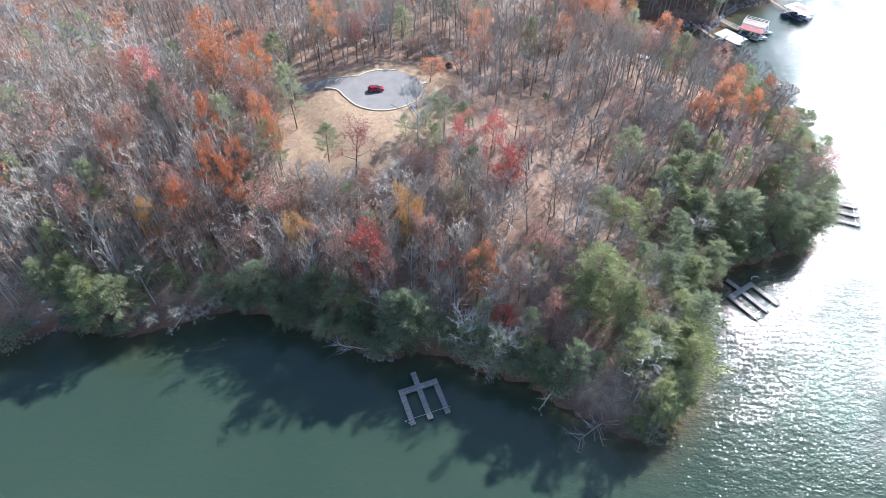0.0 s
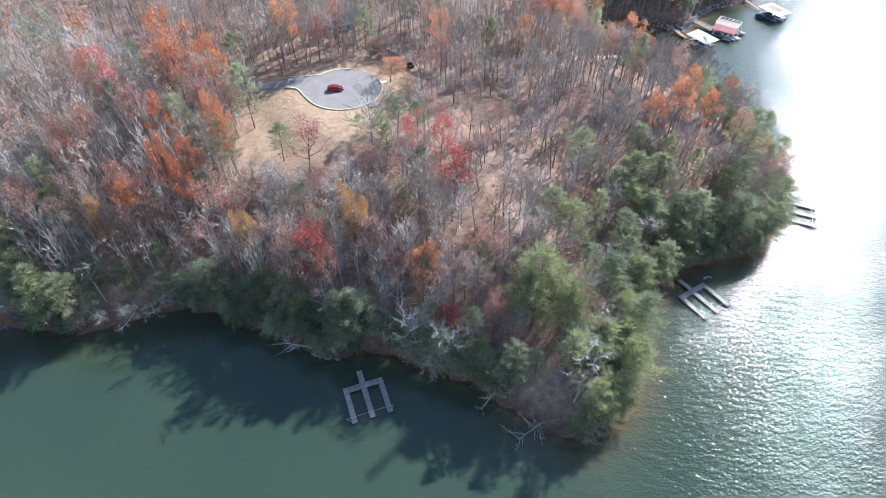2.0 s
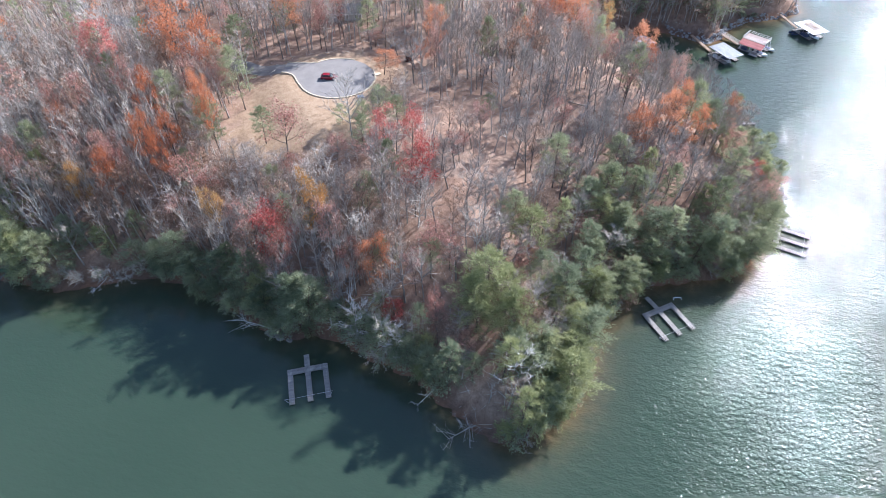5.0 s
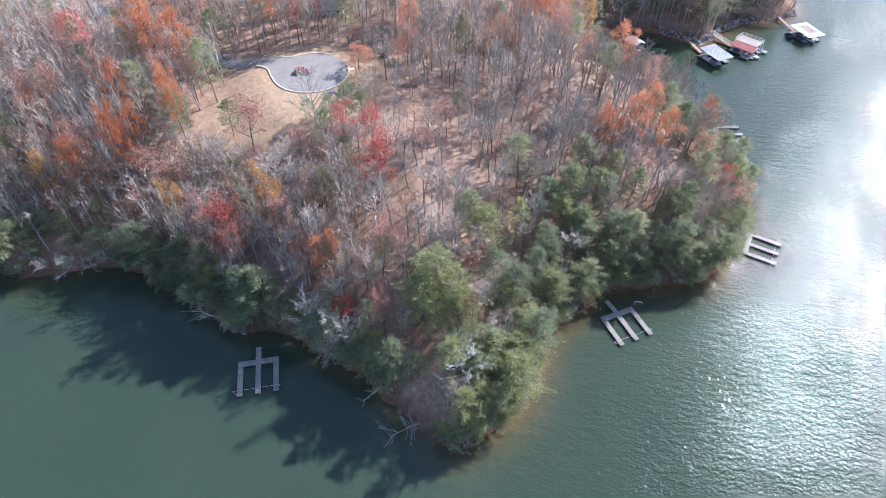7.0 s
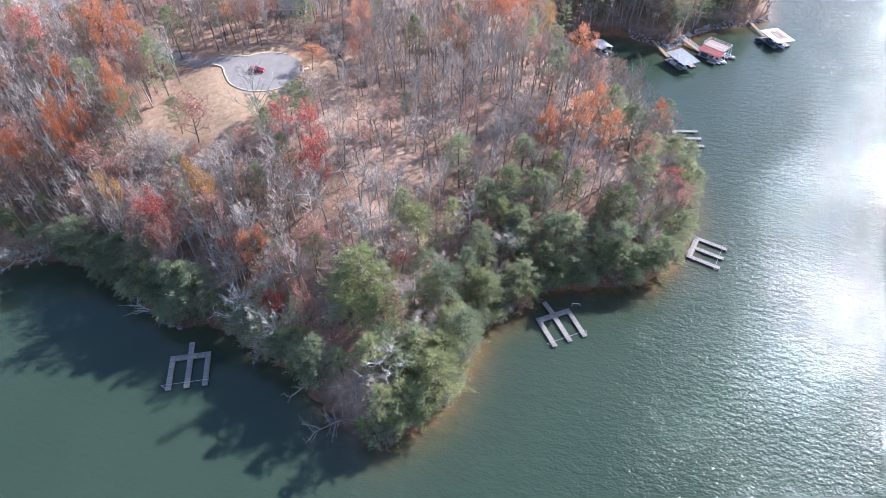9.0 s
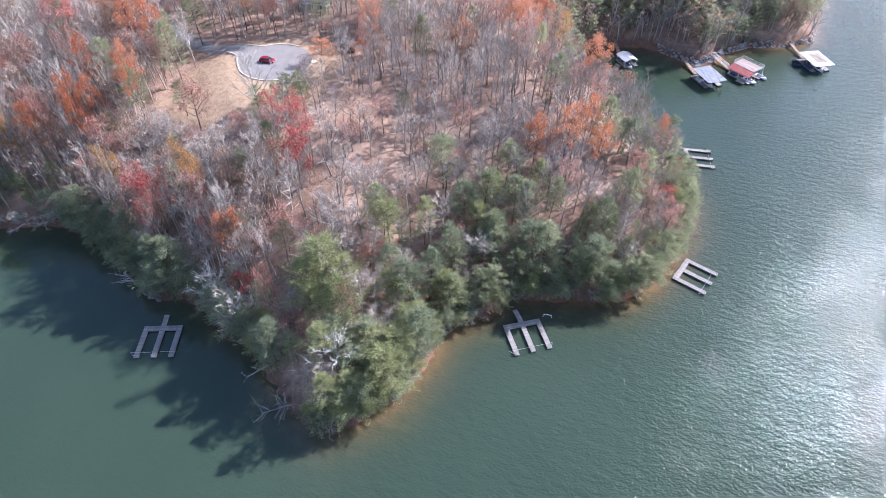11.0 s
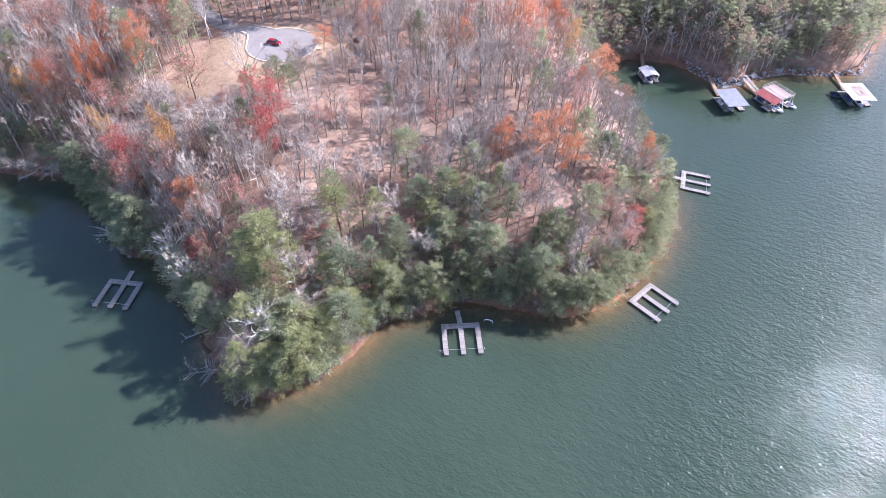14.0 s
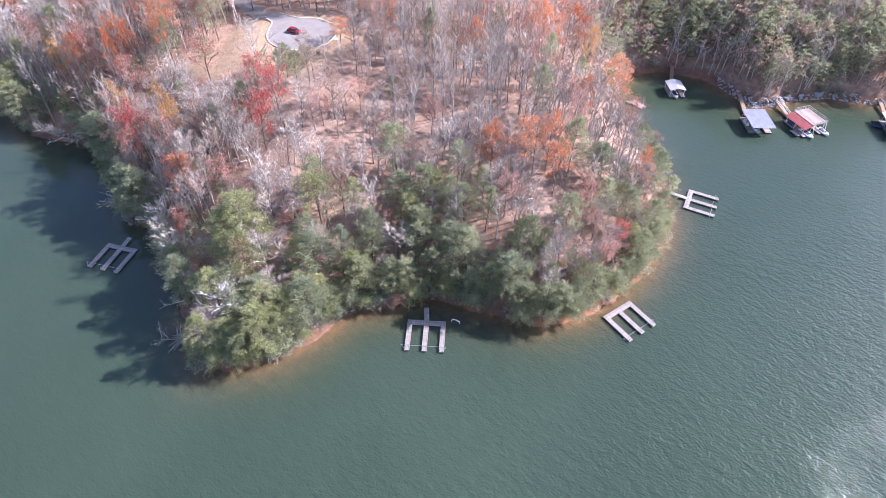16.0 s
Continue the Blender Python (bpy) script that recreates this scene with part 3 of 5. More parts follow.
# red roof with the sun deck
h, inv = boathouse("two-level boathouse with red metal roof and railed sun deck", 127.1, 228.6, 55, 8.6, 8.6)
float_base(h, 8.6, 9.4, 3.6)
posts(h, [(0.6, -0.6, 2.6), (3.4, -0.6, 0), (8.2, -0.6, 0), (0.6, -8.0, 2.6), (3.4, -8.0, 0), (8.2, -8.0, 0), (3.4, -4.3, 0), (8.2, -4.3, 0), (0.6, -4.3, 2.6)], 3.5, WHITE_PAINT)
red = Shape()
red.v += [(0, 0.2, 2.55), (3.1, 0.2, 3.5), (3.1, -8.6, 3.5), (0, -8.6, 2.55), (0, 0.2, 2.47), (3.1, 0.2, 3.42), (3.1, -8.6, 3.42), (0, -8.6, 2.47)]
red.f += [(0, 3, 2, 1), (4, 5, 6, 7), (0, 1, 5, 4), (1, 2, 6, 5), (2, 3, 7, 6), (3, 0, 4, 7)]
red_ob = part("roof", red, ROOF_RED, h)
s = Shape()
for i in range(13):
    yy = 0.15 - 8.7 * i / 12
    s.tube([(0, yy, 2.59), (3.1, yy, 3.54)], [0.035, 0.035], 3, False)
part("roof_seams", s, ROOF_RED, red_ob)
part("sun_deck", decking(8.6, 5.6, 3.6, 5.85, -8.4, False), DECK_PALE, h, "pale pinkish upper deck boards")
for a, b in (((3.1, 0.2), (8.6, 0.2)), ((8.6, 0.2), (8.6, -8.4)), ((8.6, -8.4), (3.1, -8.4)), ((3.1, -8.4), (3.1, 0.2))):
    s = Shape()
    for i in range(6):
        q = Vector((*a, 3.6)).lerp(Vector((*b, 3.6)), i / 5)
        beam(s, q, q + Vector((0, 0, 1.05)), 0.08)
    for z in (4.1, 4.65):
        beam(s, (*a, z), (*b, z), 0.09)
    part("railing", s, GALVANISED, h, "pale metal deck railing")
for x0, x1 in ((3.4, 3.6), (8.3, 8.1)):
    s = Shape()
    beam(s, (x0, -8.4, 3.5), (x1, -9.4, 0.6), 0.1)
    part("brace", s, WHITE_PAINT, h)
part("locker", Shape().box(1.3, -2.2, 0.95, 1.4, 2.0, 0.9), BLUE_CANVAS, h, "dark blue storage box")
gangplank(h, inv, (121.6, 238.6), (128.4, 231.6), 1.6, 0.55, 1.5, WOOD_BROWN, True)
part("landing_step", Shape().box(-0.9, -6.6, 0.42, 1.5, 3.2, 0.1), WOOD_GREY, h)
motor_boat("white motor boat with blue seats below the sun deck", 135.1, 225.9, 55 + 180)
motor_boat("small white runabout moored beside the red boathouse", 139.1, 230.3, 55 + 180, 4.6, 1.9)

# small white roof
h, inv = boathouse("small floating boathouse with a white gabled canopy", 87.7, 224.5, 39, 5.4, 6.4)
float_base(h, 5.6, 6.8, 2.6)
posts(h, [(0.4, -0.5, 0), (5.1, -0.5, 0), (0.4, -5.8, 0), (5.1, -5.8, 0)], 2.6, WHITE_PAINT)
s = Shape()
s.v += [(0, 0.2, 2.6), (2.75, 0.2, 3.4), (5.5, 0.2, 2.6), (0, -6.2, 2.6), (2.75, -6.2, 3.4), (5.5, -6.2, 2.6)]
s.v += [(x, y, z - 0.08) for x, y, z in s.v]
s.f += [(0, 3, 4, 1), (1, 4, 5, 2), (6, 7, 10, 9), (7, 8, 11, 10), (0, 1, 7, 6), (1, 2, 8, 7), (4, 3, 9, 10), (5, 4, 10, 11), (3, 0, 6, 9), (2, 5, 11, 8)]
part("roof", s, ROOF_WHITE, h)
gangplank(h, inv, (84.6, 239.6), (89.6, 226.6), 2.2, 0.55, 1.2, WOOD_BROWN)
motor_boat("white boat under the small gabled canopy", 92.9, 221.9, 39 + 180, 4.8, 1.9)

# white party roof
h, inv = boathouse("large boathouse with a weathered white flat roof", 152.2, 248.6, 29, 7.4, 11)
float_base(h, 7.6, 9.2, 3.6)
posts(h, [(0.5, -0.5, 0), (7.1, -0.5, 0), (0.5, -9.0, 0), (7.1, -9.0, 0), (0.5, -4.7, 0), (7.1, -4.7, 0)], 3.1, GALVANISED)
roof_ob = part("roof", slope(-0.3, 7.8, 0.4, -10.2, 3.35, 3.15), ROOF_WHITE, h)
part("roof_patch", slope(2.6, 6.4, -1.5, -7.6, 3.37, 3.26, 0.05), BEIGE, roof_ob, "worn beige patch on the white roof")
part("roof_hatch", Shape().box(4.2, -2.4, 3.42, 1.3, 0.7, 0.14), WOOD_BROWN, roof_ob)
part("roof_hatch", Shape().box(5.0, -5.2, 3.38, 0.5, 1.6, 0.12), WOOD_BROWN, roof_ob)
part("locker", Shape().box(1.0, -5.5, 1.0, 1.3, 3.2, 1.0), BLUE_CANVAS, h, "navy canvas covered boat lift")
gangplank(h, inv, (149.2, 262.6), (154.6, 250.4), 1.6, 0.55, 1.2, WOOD_BROWN)
motor_boat("white motor boat with navy cover under the white roof", 159.2, 244.5, 29 + 180, 6.2, 2.3)
for k, (dx, dy) in enumerate(((-1.6, -1.6), (-1.9, -3.4))):
    p = pose(152.2, 248.6, 0, 0, 0, 29) @ Vector((dx, dy, 0))
    scooter = thing("water_scooter", "dark blue water scooter moored on a float", "water scooter", pose(p.x, p.y, 0.05, 0, 0, 29 + 80), "water scooters")
    s = Shape()
    boat_hull(s, 0, 0, 0.15, 2.8, 1.1)
    part("hull", s, BLUE_CANVAS, scooter)
    part("seat", Shape().box(0, -0.3, 0.85, 0.35, 1.2, 0.25).box(0, 0.55, 1.0, 0.5, 0.15, 0.12), RUBBER, scooter)

# plain floating platform
pf = thing("floating_platform", "small faded pinkish grey floating wooden platform", "dock", pose(82.6, 209.2, 0, 0, 0, -17))
part("deck", decking(5.2, 2.5, 0.42, 0, 0), DECK_PALE, pf)
part("float", Shape().box(2.6, 0, 0.12, 4.9, 2.2, 0.45), FLOAT_BLACK, pf)
part("gangway", Shape().box(-0.2, -1.4, 0.42, 1.0, 1.2, 0.08), WOOD_GREY, pf)


# ---------------------------------------------------------------- trees
def wander(rng, start, direction, length, steps, bend, lift=0.0):
    """Points of a limb that wanders from start."""
    p, d, out = Vector(start), Vector(direction).normalized(), [tuple(start)]
    for _ in range(steps):
        d = (d + Vector((rng.uniform(-bend, bend), rng.uniform(-bend, bend), rng.uniform(-bend, bend) + lift))).normalized()
        p = p + d * (length / steps)
        out.append(tuple(p))
    return out


def skeleton(rng, height, crown_r, fork, limbs, sub, twigs, twig_r=0.022, rise=0.9, limb_sides=4, twig_len=1.0, joints=4, rings=7, blades=3):
    """Trunk with limbs, and the fine twigs apart; also the twig tips."""
    wood, fine, tips = Shape(), Shape(), []
    lean = (rng.uniform(-0.05, 0.05), rng.uniform(-0.05, 0.05), 1)
    trunk = wander(rng, (0, 0, -0.6), lean, height * 0.93 + 0.6, rings, 0.05, 0.03)
    r0 = height * 0.0125
    wood.tube(trunk, [r0 * (1 - 0.88 * i / rings) for i in range(rings + 1)], 6 if rings > 4 else 4)
    for i in range(limbs):
        u = fork + (1 - fork) * (i + rng.random()) / limbs * 0.97
        k = min(int(u * rings), rings - 1)
        a, b = Vector(trunk[k]), Vector(trunk[k + 1])
        p = a.lerp(b, u * rings - k)
        turn = i * 2.4 + rng.uniform(-0.5, 0.5)
        out = crown_r * rng.uniform(0.75, 1.15) * (1.12 - 0.72 * max(0, (u - fork) / (1 - fork)) ** 1.5)
        up = rise * rng.uniform(0.6, 1.4)
        length = out * math.hypot(1, up) * 0.9
        pts = wander(rng, p, (math.cos(turn), math.sin(turn), up), length, joints, 0.18, 0.06)
        rl = r0 * (1 - 0.8 * u) * 0.62 + 0.02
        wood.tube(pts, [rl * (1 - 0.8 * j / joints) for j in range(joints + 1)], limb_sides, False)
        for j in range(sub):
            v = rng.uniform(0.3, 1.0)
            k = min(int(v * joints), joints - 1)
            q = Vector(pts[k]).lerp(Vector(pts[k + 1]), v * joints - k)
            d = Vector((math.cos(turn), math.sin(turn), up)).normalized() + Vector((rng.uniform(-1, 1), rng.uniform(-1, 1), rng.uniform(-0.3, 0.9)))
            e = q + d.normalized() * length * rng.uniform(0.22, 0.42)
            fine.spike(q, e, twig_r * 1.7, blades)
            for _ in range(twigs):
                w = q.lerp(e, rng.uniform(0.25, 1.0))
                d2 = d.normalized() + Vector((rng.uniform(-1, 1), rng.uniform(-1, 1), rng.uniform(-0.4, 0.9)))
                tip = w + d2.normalized() * rng.uniform(0.6, 1.4) * twig_len
                fine.spike(w, tip, twig_r, blades)
                tips.append(tip)
    return wood, fine, tips


def leafy(rng, tips, count, size, spread):
    s = Shape()
    for _ in range(count):
        c = rng.choice(tips)
        p = c + Vector((rng.gauss(0, spread), rng.gauss(0, spread), rng.gauss(0, spread * 0.7)))
        s.leaf(p, (rng.uniform(-1, 1), rng.uniform(-1, 1), rng.uniform(0.1, 1.4)), size * rng.uniform(0.6, 1.4))
    return s


def pine_shapes(rng, height, crown_r, low, boughs, plumes, sprays, wide=0.075, joints=3):
    """A pine: trunk, boughs that reach out and sag, each with feathery plumes of needle sprays."""
    wood, needles = Shape(), Shape()
    trunk = wander(rng, (0, 0, -0.6), (rng.uniform(-0.04, 0.04), rng.uniform(-0.04, 0.04), 1), height * 0.97 + 0.6, 7, 0.03, 0.03)
    r0 = height * 0.0115
    wood.tube(trunk, [r0 * (1 - 0.93 * i / 7) for i in range(8)], 6)
    for i in range(boughs):
        u = low + (1 - low) * ((i + rng.uniform(0, 0.9)) / boughs) ** 0.9
        k = min(int(u * 7), 6)
        base = Vector(trunk[k]).lerp(Vector(trunk[k + 1]), u * 7 - k)
        fall = (u - low) / (1 - low)
        shape = min(1, 0.62 + 1.5 * fall) * (1 - fall ** 1.6) ** 0.8 + 0.07
        turn = i * 2.4 + rng.uniform(-0.5, 0.5)
        length = crown_r * shape * rng.uniform(0.6, 1.2)
        out = Vector((math.cos(turn), math.sin(turn), 0))
        pts = wander(rng, base, out + Vector((0, 0, 0.25 + 0.6 * fall)), length, joints, 0.1, -0.06)
        wood.tube(pts, [r0 * 0.26 * (1 - 0.26 * j * 3 / joints) + 0.008 for j in range(joints + 1)], 3, False)
        for j in range(plumes):
            v = 0.28 + 0.76 * (j + rng.random()) / plumes
            k = min(int(v * joints), joints - 1)
            q = Vector(pts[k]).lerp(Vector(pts[k + 1]), v * joints - k)
            side = rng.choice((-1, 1)) * rng.uniform(0.1, 1.0) * (1.15 - v)
            axis = (out + Vector((-out.y, out.x, 0)) * side * 1.7 + Vector((0, 0, rng.uniform(-0.05, 0.45)))).normalized()
            reach = length * rng.uniform(0.22, 0.42) * (1.25 - 0.45 * v) + 0.25
            for _ in range(sprays):
                w = rng.random()
                p = q + axis * reach * w + Vector((rng.gauss(0, 0.24), rng.gauss(0, 0.24), rng.gauss(0.06, 0.17)))
                d = (axis * rng.uniform(0.5, 1.2) + Vector((rng.uniform(-0.8, 0.8), rng.uniform(-0.8, 0.8), rng.uniform(-0.15, 0.8)))).normalized()
                n = Matrix.Rotation(rng.uniform(0, 6.28), 3, d) @ d.orthogonal().normalized()
                size, b = rng.uniform(0.34, 0.66) * (1.1 - 0.3 * w) * (0.5 + wide * 10), len(needles.v)
                needles.v += [tuple(p - n * wide), tuple(p + n * wide), tuple(p + d * size)]
                needles.f.append((b, b + 1, b + 2))
    return wood, needles


R = random.Random(7)
VARIANTS = {}


def variant(kind, height, crown_r, meshes):
    VARIANTS.setdefault(kind, []).append((height, crown_r, meshes))


for i in range(6):
    w, f, _ = skeleton(R, 17, 3.4, 0.40, 15, 6, 6, 0.021, rise=1.15, limb_sides=3, twig_len=1.1, blades=2)
    variant("bare", 17, 3.4, [("trunk", w.mesh("trunk", BARK_GREY)), ("crown", f.mesh("bare_crown", TWIG))])
for i in range(3):
    w, f, _ = skeleton(R, 13, 4.2, 0.25, 18, 7, 6, 0.02, rise=0.8)
    variant("pale", 13, 4.2, [("trunk", w.mesh("trunk", TWIG_PALE)), ("crown", f.mesh("pale_crown", TWIG_PALE))])
for i in range(2):
    w, f, _ = skeleton(R, 9, 4.0, 0.22, 15, 6, 3, 0.045, rise=0.75)
    variant("dead", 9, 4.0, [("trunk", w.mesh("trunk", BARK_WHITE)), ("crown", f.mesh("dead_crown", BARK_WHITE))])
for kind, mat, count in (("orange", ORANGE, 3), ("red", RED, 2), ("russet", PINK, 3), ("yellow", YELLOW, 2), ("brown", BROWN, 2)):
    for i in range(count):
        w, f, tips = skeleton(R, 14, 4.0, 0.32, 12, 3, 3, rise=0.85, limb_sides=3, blades=2)
        w.v, w.f = w.v + f.v, w.f + [tuple(k + len(w.v) for k in q) for q in f.f]
        full = {"russet": 1500, "brown": 1050}.get(kind, 2500)
        variant(kind, 14, 4.0, [("trunk", w.mesh("trunk", BARK_DARK)), ("crown", leafy(R, tips, full, 0.205, 0.52).mesh(kind + "_crown", mat))])
for kind, mat, count in (("pine", PINE, 3), ("blue_pine", PINE_BLUE, 2), ("lime_pine", PINE_LIME, 2)):
    for i in range(count):
        w, n = pine_shapes(R, 15, 4.2, 0.28, 44, 8, 13, 0.053)
        variant(kind, 15, 4.2, [("trunk", w.mesh("trunk", BARK_DARK)), ("crown", n.mesh(kind + "_crown", mat))])

for kind, mat in (("pine", PINE), ("blue_pine", PINE_BLUE), ("lime_pine", PINE_LIME)):
    for i in range(2):
        w, n = pine_shapes(R, 7, 2.6, 0.12, 24, 6, 13, 0.05, 2)
        variant("small_" + kind, 7, 2.6, [("trunk", w.mesh("trunk", BARK_DARK)), ("crown", n.mesh(kind + "_crown", mat))])
for i in range(3):
    w, f, tips = skeleton(R, 3.2, 1.9, 0.12, 12, 4, 3, 0.014, rise=0.7, limb_sides=3, twig_len=0.5)
    w.v, w.f = w.v + f.v, w.f + [tuple(k + len(w.v) for k in q) for q in f.f]
    variant("shrub", 3.2, 1.9, [("stem", w.mesh("stem", BARK_DARK)), ("crown", leafy(R, tips, 560, 0.21, 0.38).mesh("shrub_crown", PINE_BLUE))])
for i in range(3):
    w, f, tips = skeleton(R, 3.0, 1.8, 0.08, 14, 5, 3, 0.016, rise=0.9, limb_sides=3, twig_len=0.6)
    variant("brush", 3.0, 1.8, [("stem", w.mesh("stem", BARK_GREY)), ("crown", f.mesh("brush_crown", TWIG_PALE))])
for i in range(4):
    w, f, tips = skeleton(R, 5.5, 1.3, 0.3, 5, 2, 2, 0.018, rise=1.2, limb_sides=3, twig_len=0.7, joints=2, rings=3, blades=2)
    variant("sapling", 5.5, 1.3, [("trunk", w.mesh("trunk", BARK_GREY)), ("crown", f.mesh("sapling_crown", TWIG))])

# lighter builds of the same trees for the far woods
for i in range(5):
    w, f, _ = skeleton(R, 17, 3.4, 0.40, 10, 3, 4, 0.03, rise=1.15, limb_sides=3, twig_len=1.3, joints=2, rings=4, blades=2)
    variant("far_bare", 17, 3.4, [("trunk", w.mesh("trunk", BARK_GREY)), ("crown", f.mesh("bare_crown", TWIG))])
    if i < 2:
        variant("far_pale", 15, 3.8, [("trunk", w.mesh("trunk", TWIG_PALE)), ("crown", f.mesh("pale_crown", TWIG_PALE))])
for kind, mat in (("far_brown", BROWN), ("far_russet", PINK), ("far_orange", ORANGE)):
    w, f, tips = skeleton(R, 14, 4.0, 0.32, 9, 3, 2, 0.03, rise=0.85, limb_sides=3, joints=2, rings=4)
    variant(kind, 14, 4.0, [("trunk", w.mesh("trunk", BARK_DARK)), ("crown", leafy(R, tips, 300, 0.44, 0.6).mesh(kind, mat))])
for kind, mat in (("far_pine", PINE), ("far_blue_pine", PINE_BLUE)):
    for i in range(2):
        w, n = pine_shapes(R, 15, 4.2, 0.28, 23, 5, 8, 0.1, 2)
        variant(kind, 15, 4.2, [("trunk", w.mesh("trunk", BARK_DARK)), ("crown", n.mesh(kind, mat))])

NAMES = {
    "shrub": ("evergreen_shrub", "dark evergreen shrub hanging over the lake bank", "shrub", "bank shrubs"),
    "brush": ("bare_shrub", "pale leafless brush on the lake bank", "shrub", "bare bank shrubs"),
    "bare": ("bare_tree", "leafless grey hardwood tree with fine bare twigs", "tree", "bare hardwood trees"),
    "pale": ("pale_tree", "pale grey leafless tree with spreading bleached branches", "tree", "pale bare trees"),
    "dead": ("dead_tree", "dead white leafless tree leaning near the waterline", "tree", "dead trees"),
    "orange": ("orange_oak", "hardwood tree with bright orange autumn leaves", "tree", "orange autumn trees"),
    "red": ("red_maple", "hardwood tree with deep red autumn leaves", "tree", "red autumn trees"),
    "russet": ("russet_tree", "hardwood tree with thin faded russet pink leaves", "tree", "russet autumn trees"),
    "yellow": ("yellow_hickory", "hardwood tree with golden yellow autumn leaves", "tree", "yellow autumn trees"),
    "brown": ("brown_oak", "small tree with thin dry brown leaves", "tree", "brown leaved trees"),
    "pine": ("pine_tree", "dark green pine with ragged tiers of needles", "pine", "green pines"),
    "blue_pine": ("white_pine", "blue-green pine with soft dense needle sprays", "pine", "blue-green pines"),
    "lime_pine": ("yellow_green_pine", "yellow-green pine with sunlit needle tufts", "pine", "yellow-green pines"),
}
planted = []


def plant(kind, x, y, r, height, lean=0.0, way=(0, 0)):
    """One tree of that kind, its crown r metres in radius, leaning by degrees that way."""
    h0, r0, meshes = R.choice(VARIANTS["small_" + kind if height < 9.5 and kind.endswith("pine") else kind])
    name, label, category, group = NAMES[kind]
    size = Matrix.Diagonal((r / r0, r / r0, height / h0, 1))
    m = pose(0, 0, 0, R.uniform(-2, 2), R.uniform(-2, 2), R.uniform(0, 360)) @ size
    if lean:
        m = Matrix.Rotation(radians(lean), 4, Vector((-way[1], way[0], 0))) @ m
    m = Matrix.Translation((x, y, float(ground_z(x, y)))) @ m
    tree = thing(name, label, category, m, group)
    for part_name, me in meshes:
        part(part_name, me, None, tree)
    planted.append((x, y, r))
    return tree

# the trees that stand out: x, y and crown radius
for x, y, r in [(16.5, 110.0, 3.0), (26.6, 101.6, 4.2), (23.0, 110.6, 3.4)]:
    plant('red', x, y, r, 15 * R.uniform(0.92, 1.1))
for x, y, r in [(-2.5, 85.4, 4.4)]:
    plant('red', x, y, r, 19 * R.uniform(0.92, 1.1))
for x, y, r in [(109.9, 135.2, 2.4), (25.7, 74.8, 2.5)]:
    plant('red', x, y, r, 9 * R.uniform(0.92, 1.1))
for x, y, r in [(-61.6, 129.8, 4.7)]:
    plant('red', x, y, r, 20 * R.uniform(0.92, 1.1))
for x, y, r in [(20.6, 80.6, 3.6), (-39.9, 104.1, 3.0), (-41.2, 114.9, 3.1), (60.2, 197.2, 5.7), (54.1, 188.1, 4.6), (61.1, 182.7, 4.5)]:
    plant('orange', x, y, r, 18 * R.uniform(0.92, 1.1))
for x, y, r in [(7.9, 149.2, 3.7)]:
    plant('orange', x, y, r, 7 * R.uniform(0.92, 1.1))
for x, y, r in [(76.2, 129.4, 3.2), (82.9, 133.4, 3.9), (86.7, 138.4, 3.1), (91.3, 135.0, 3.3), (106.6, 155.0, 2.6)]:
    plant('orange', x, y, r, 15 * R.uniform(0.92, 1.1))
for x, y, r in [(-45.5, 136.0, 5.8), (-34.6, 132.4, 3.9)]:
    plant('orange', x, y, r, 25 * R.uniform(0.92, 1.1))
for x, y, r in [(-30.4, 117.3, 2.7), (-25.9, 111.9, 2.3), (-33.4, 104.9, 2.6), (-33.1, 100.5, 2.3), (-44.5, 94.3, 2.6), (-20.8, 159.9, 4.7), (21.8, 156.3, 3.3)]:
    plant('orange', x, y, r, 18 * R.uniform(0.92, 1.1))
for x, y, r in [(-28.0, 99.5, 4.4), (-8.6, 112.7, 5.2), (85.6, 121.9, 3.2), (109.9, 124.9, 3.2)]:
    plant('russet', x, y, r, 14 * R.uniform(0.92, 1.1))
for x, y, r in [(49.9, 88.3, 3.3), (65.8, 103.4, 3.9)]:
    plant('russet', x, y, r, 8 * R.uniform(0.92, 1.1))
for x, y, r in [(-48.2, 118.6, 3.4), (-56.8, 110.5, 3.4), (-8.4, 88.2, 3.6), (10.2, 86.4, 3.4), (1.8, 80.6, 2.9), (35.5, 72.1, 2.2), (-42.6, 96.4, 2.1)]:
    plant('russet', x, y, r, 18 * R.uniform(0.92, 1.1))
for x, y, r in [(5.6, 89.6, 3.3), (71.4, 190.9, 2.3)]:
    plant('yellow', x, y, r, 19 * R.uniform(0.92, 1.1))
for x, y, r in [(-50.7, 91.4, 2.3), (-18.1, 90.6, 2.5)]:
    plant('yellow', x, y, r, 18 * R.uniform(0.92, 1.1))
for x, y, r in [(57.0, 116.7, 5.1), (71.3, 122.6, 4.4), (68.5, 112.7, 4.9), (75.6, 114.1, 3.9), (72.9, 106.1, 4.5), (85.2, 107.4, 4.4), (83.7, 117.0, 2.9), (95.9, 115.4, 4.0), (99.6, 125.0, 4.4), (108.4, 141.9, 3.9), (114.0, 144.0, 3.6), (115.2, 135.3, 3.4)]:
    plant('pine', x, y, r, 15 * R.uniform(0.92, 1.1))
for x, y, r in [(110.8, 119.2, 4.5), (105.2, 109.8, 4.3), (108.0, 112.1, 5.0), (96.2, 107.5, 4.3), (91.9, 105.7, 3.7), (73.4, 93.9, 4.4), (75.8, 96.9, 3.8), (79.8, 101.2, 3.8), (68.5, 89.2, 4.4)]:
    plant('pine', x, y, r, 13 * R.uniform(0.92, 1.1))
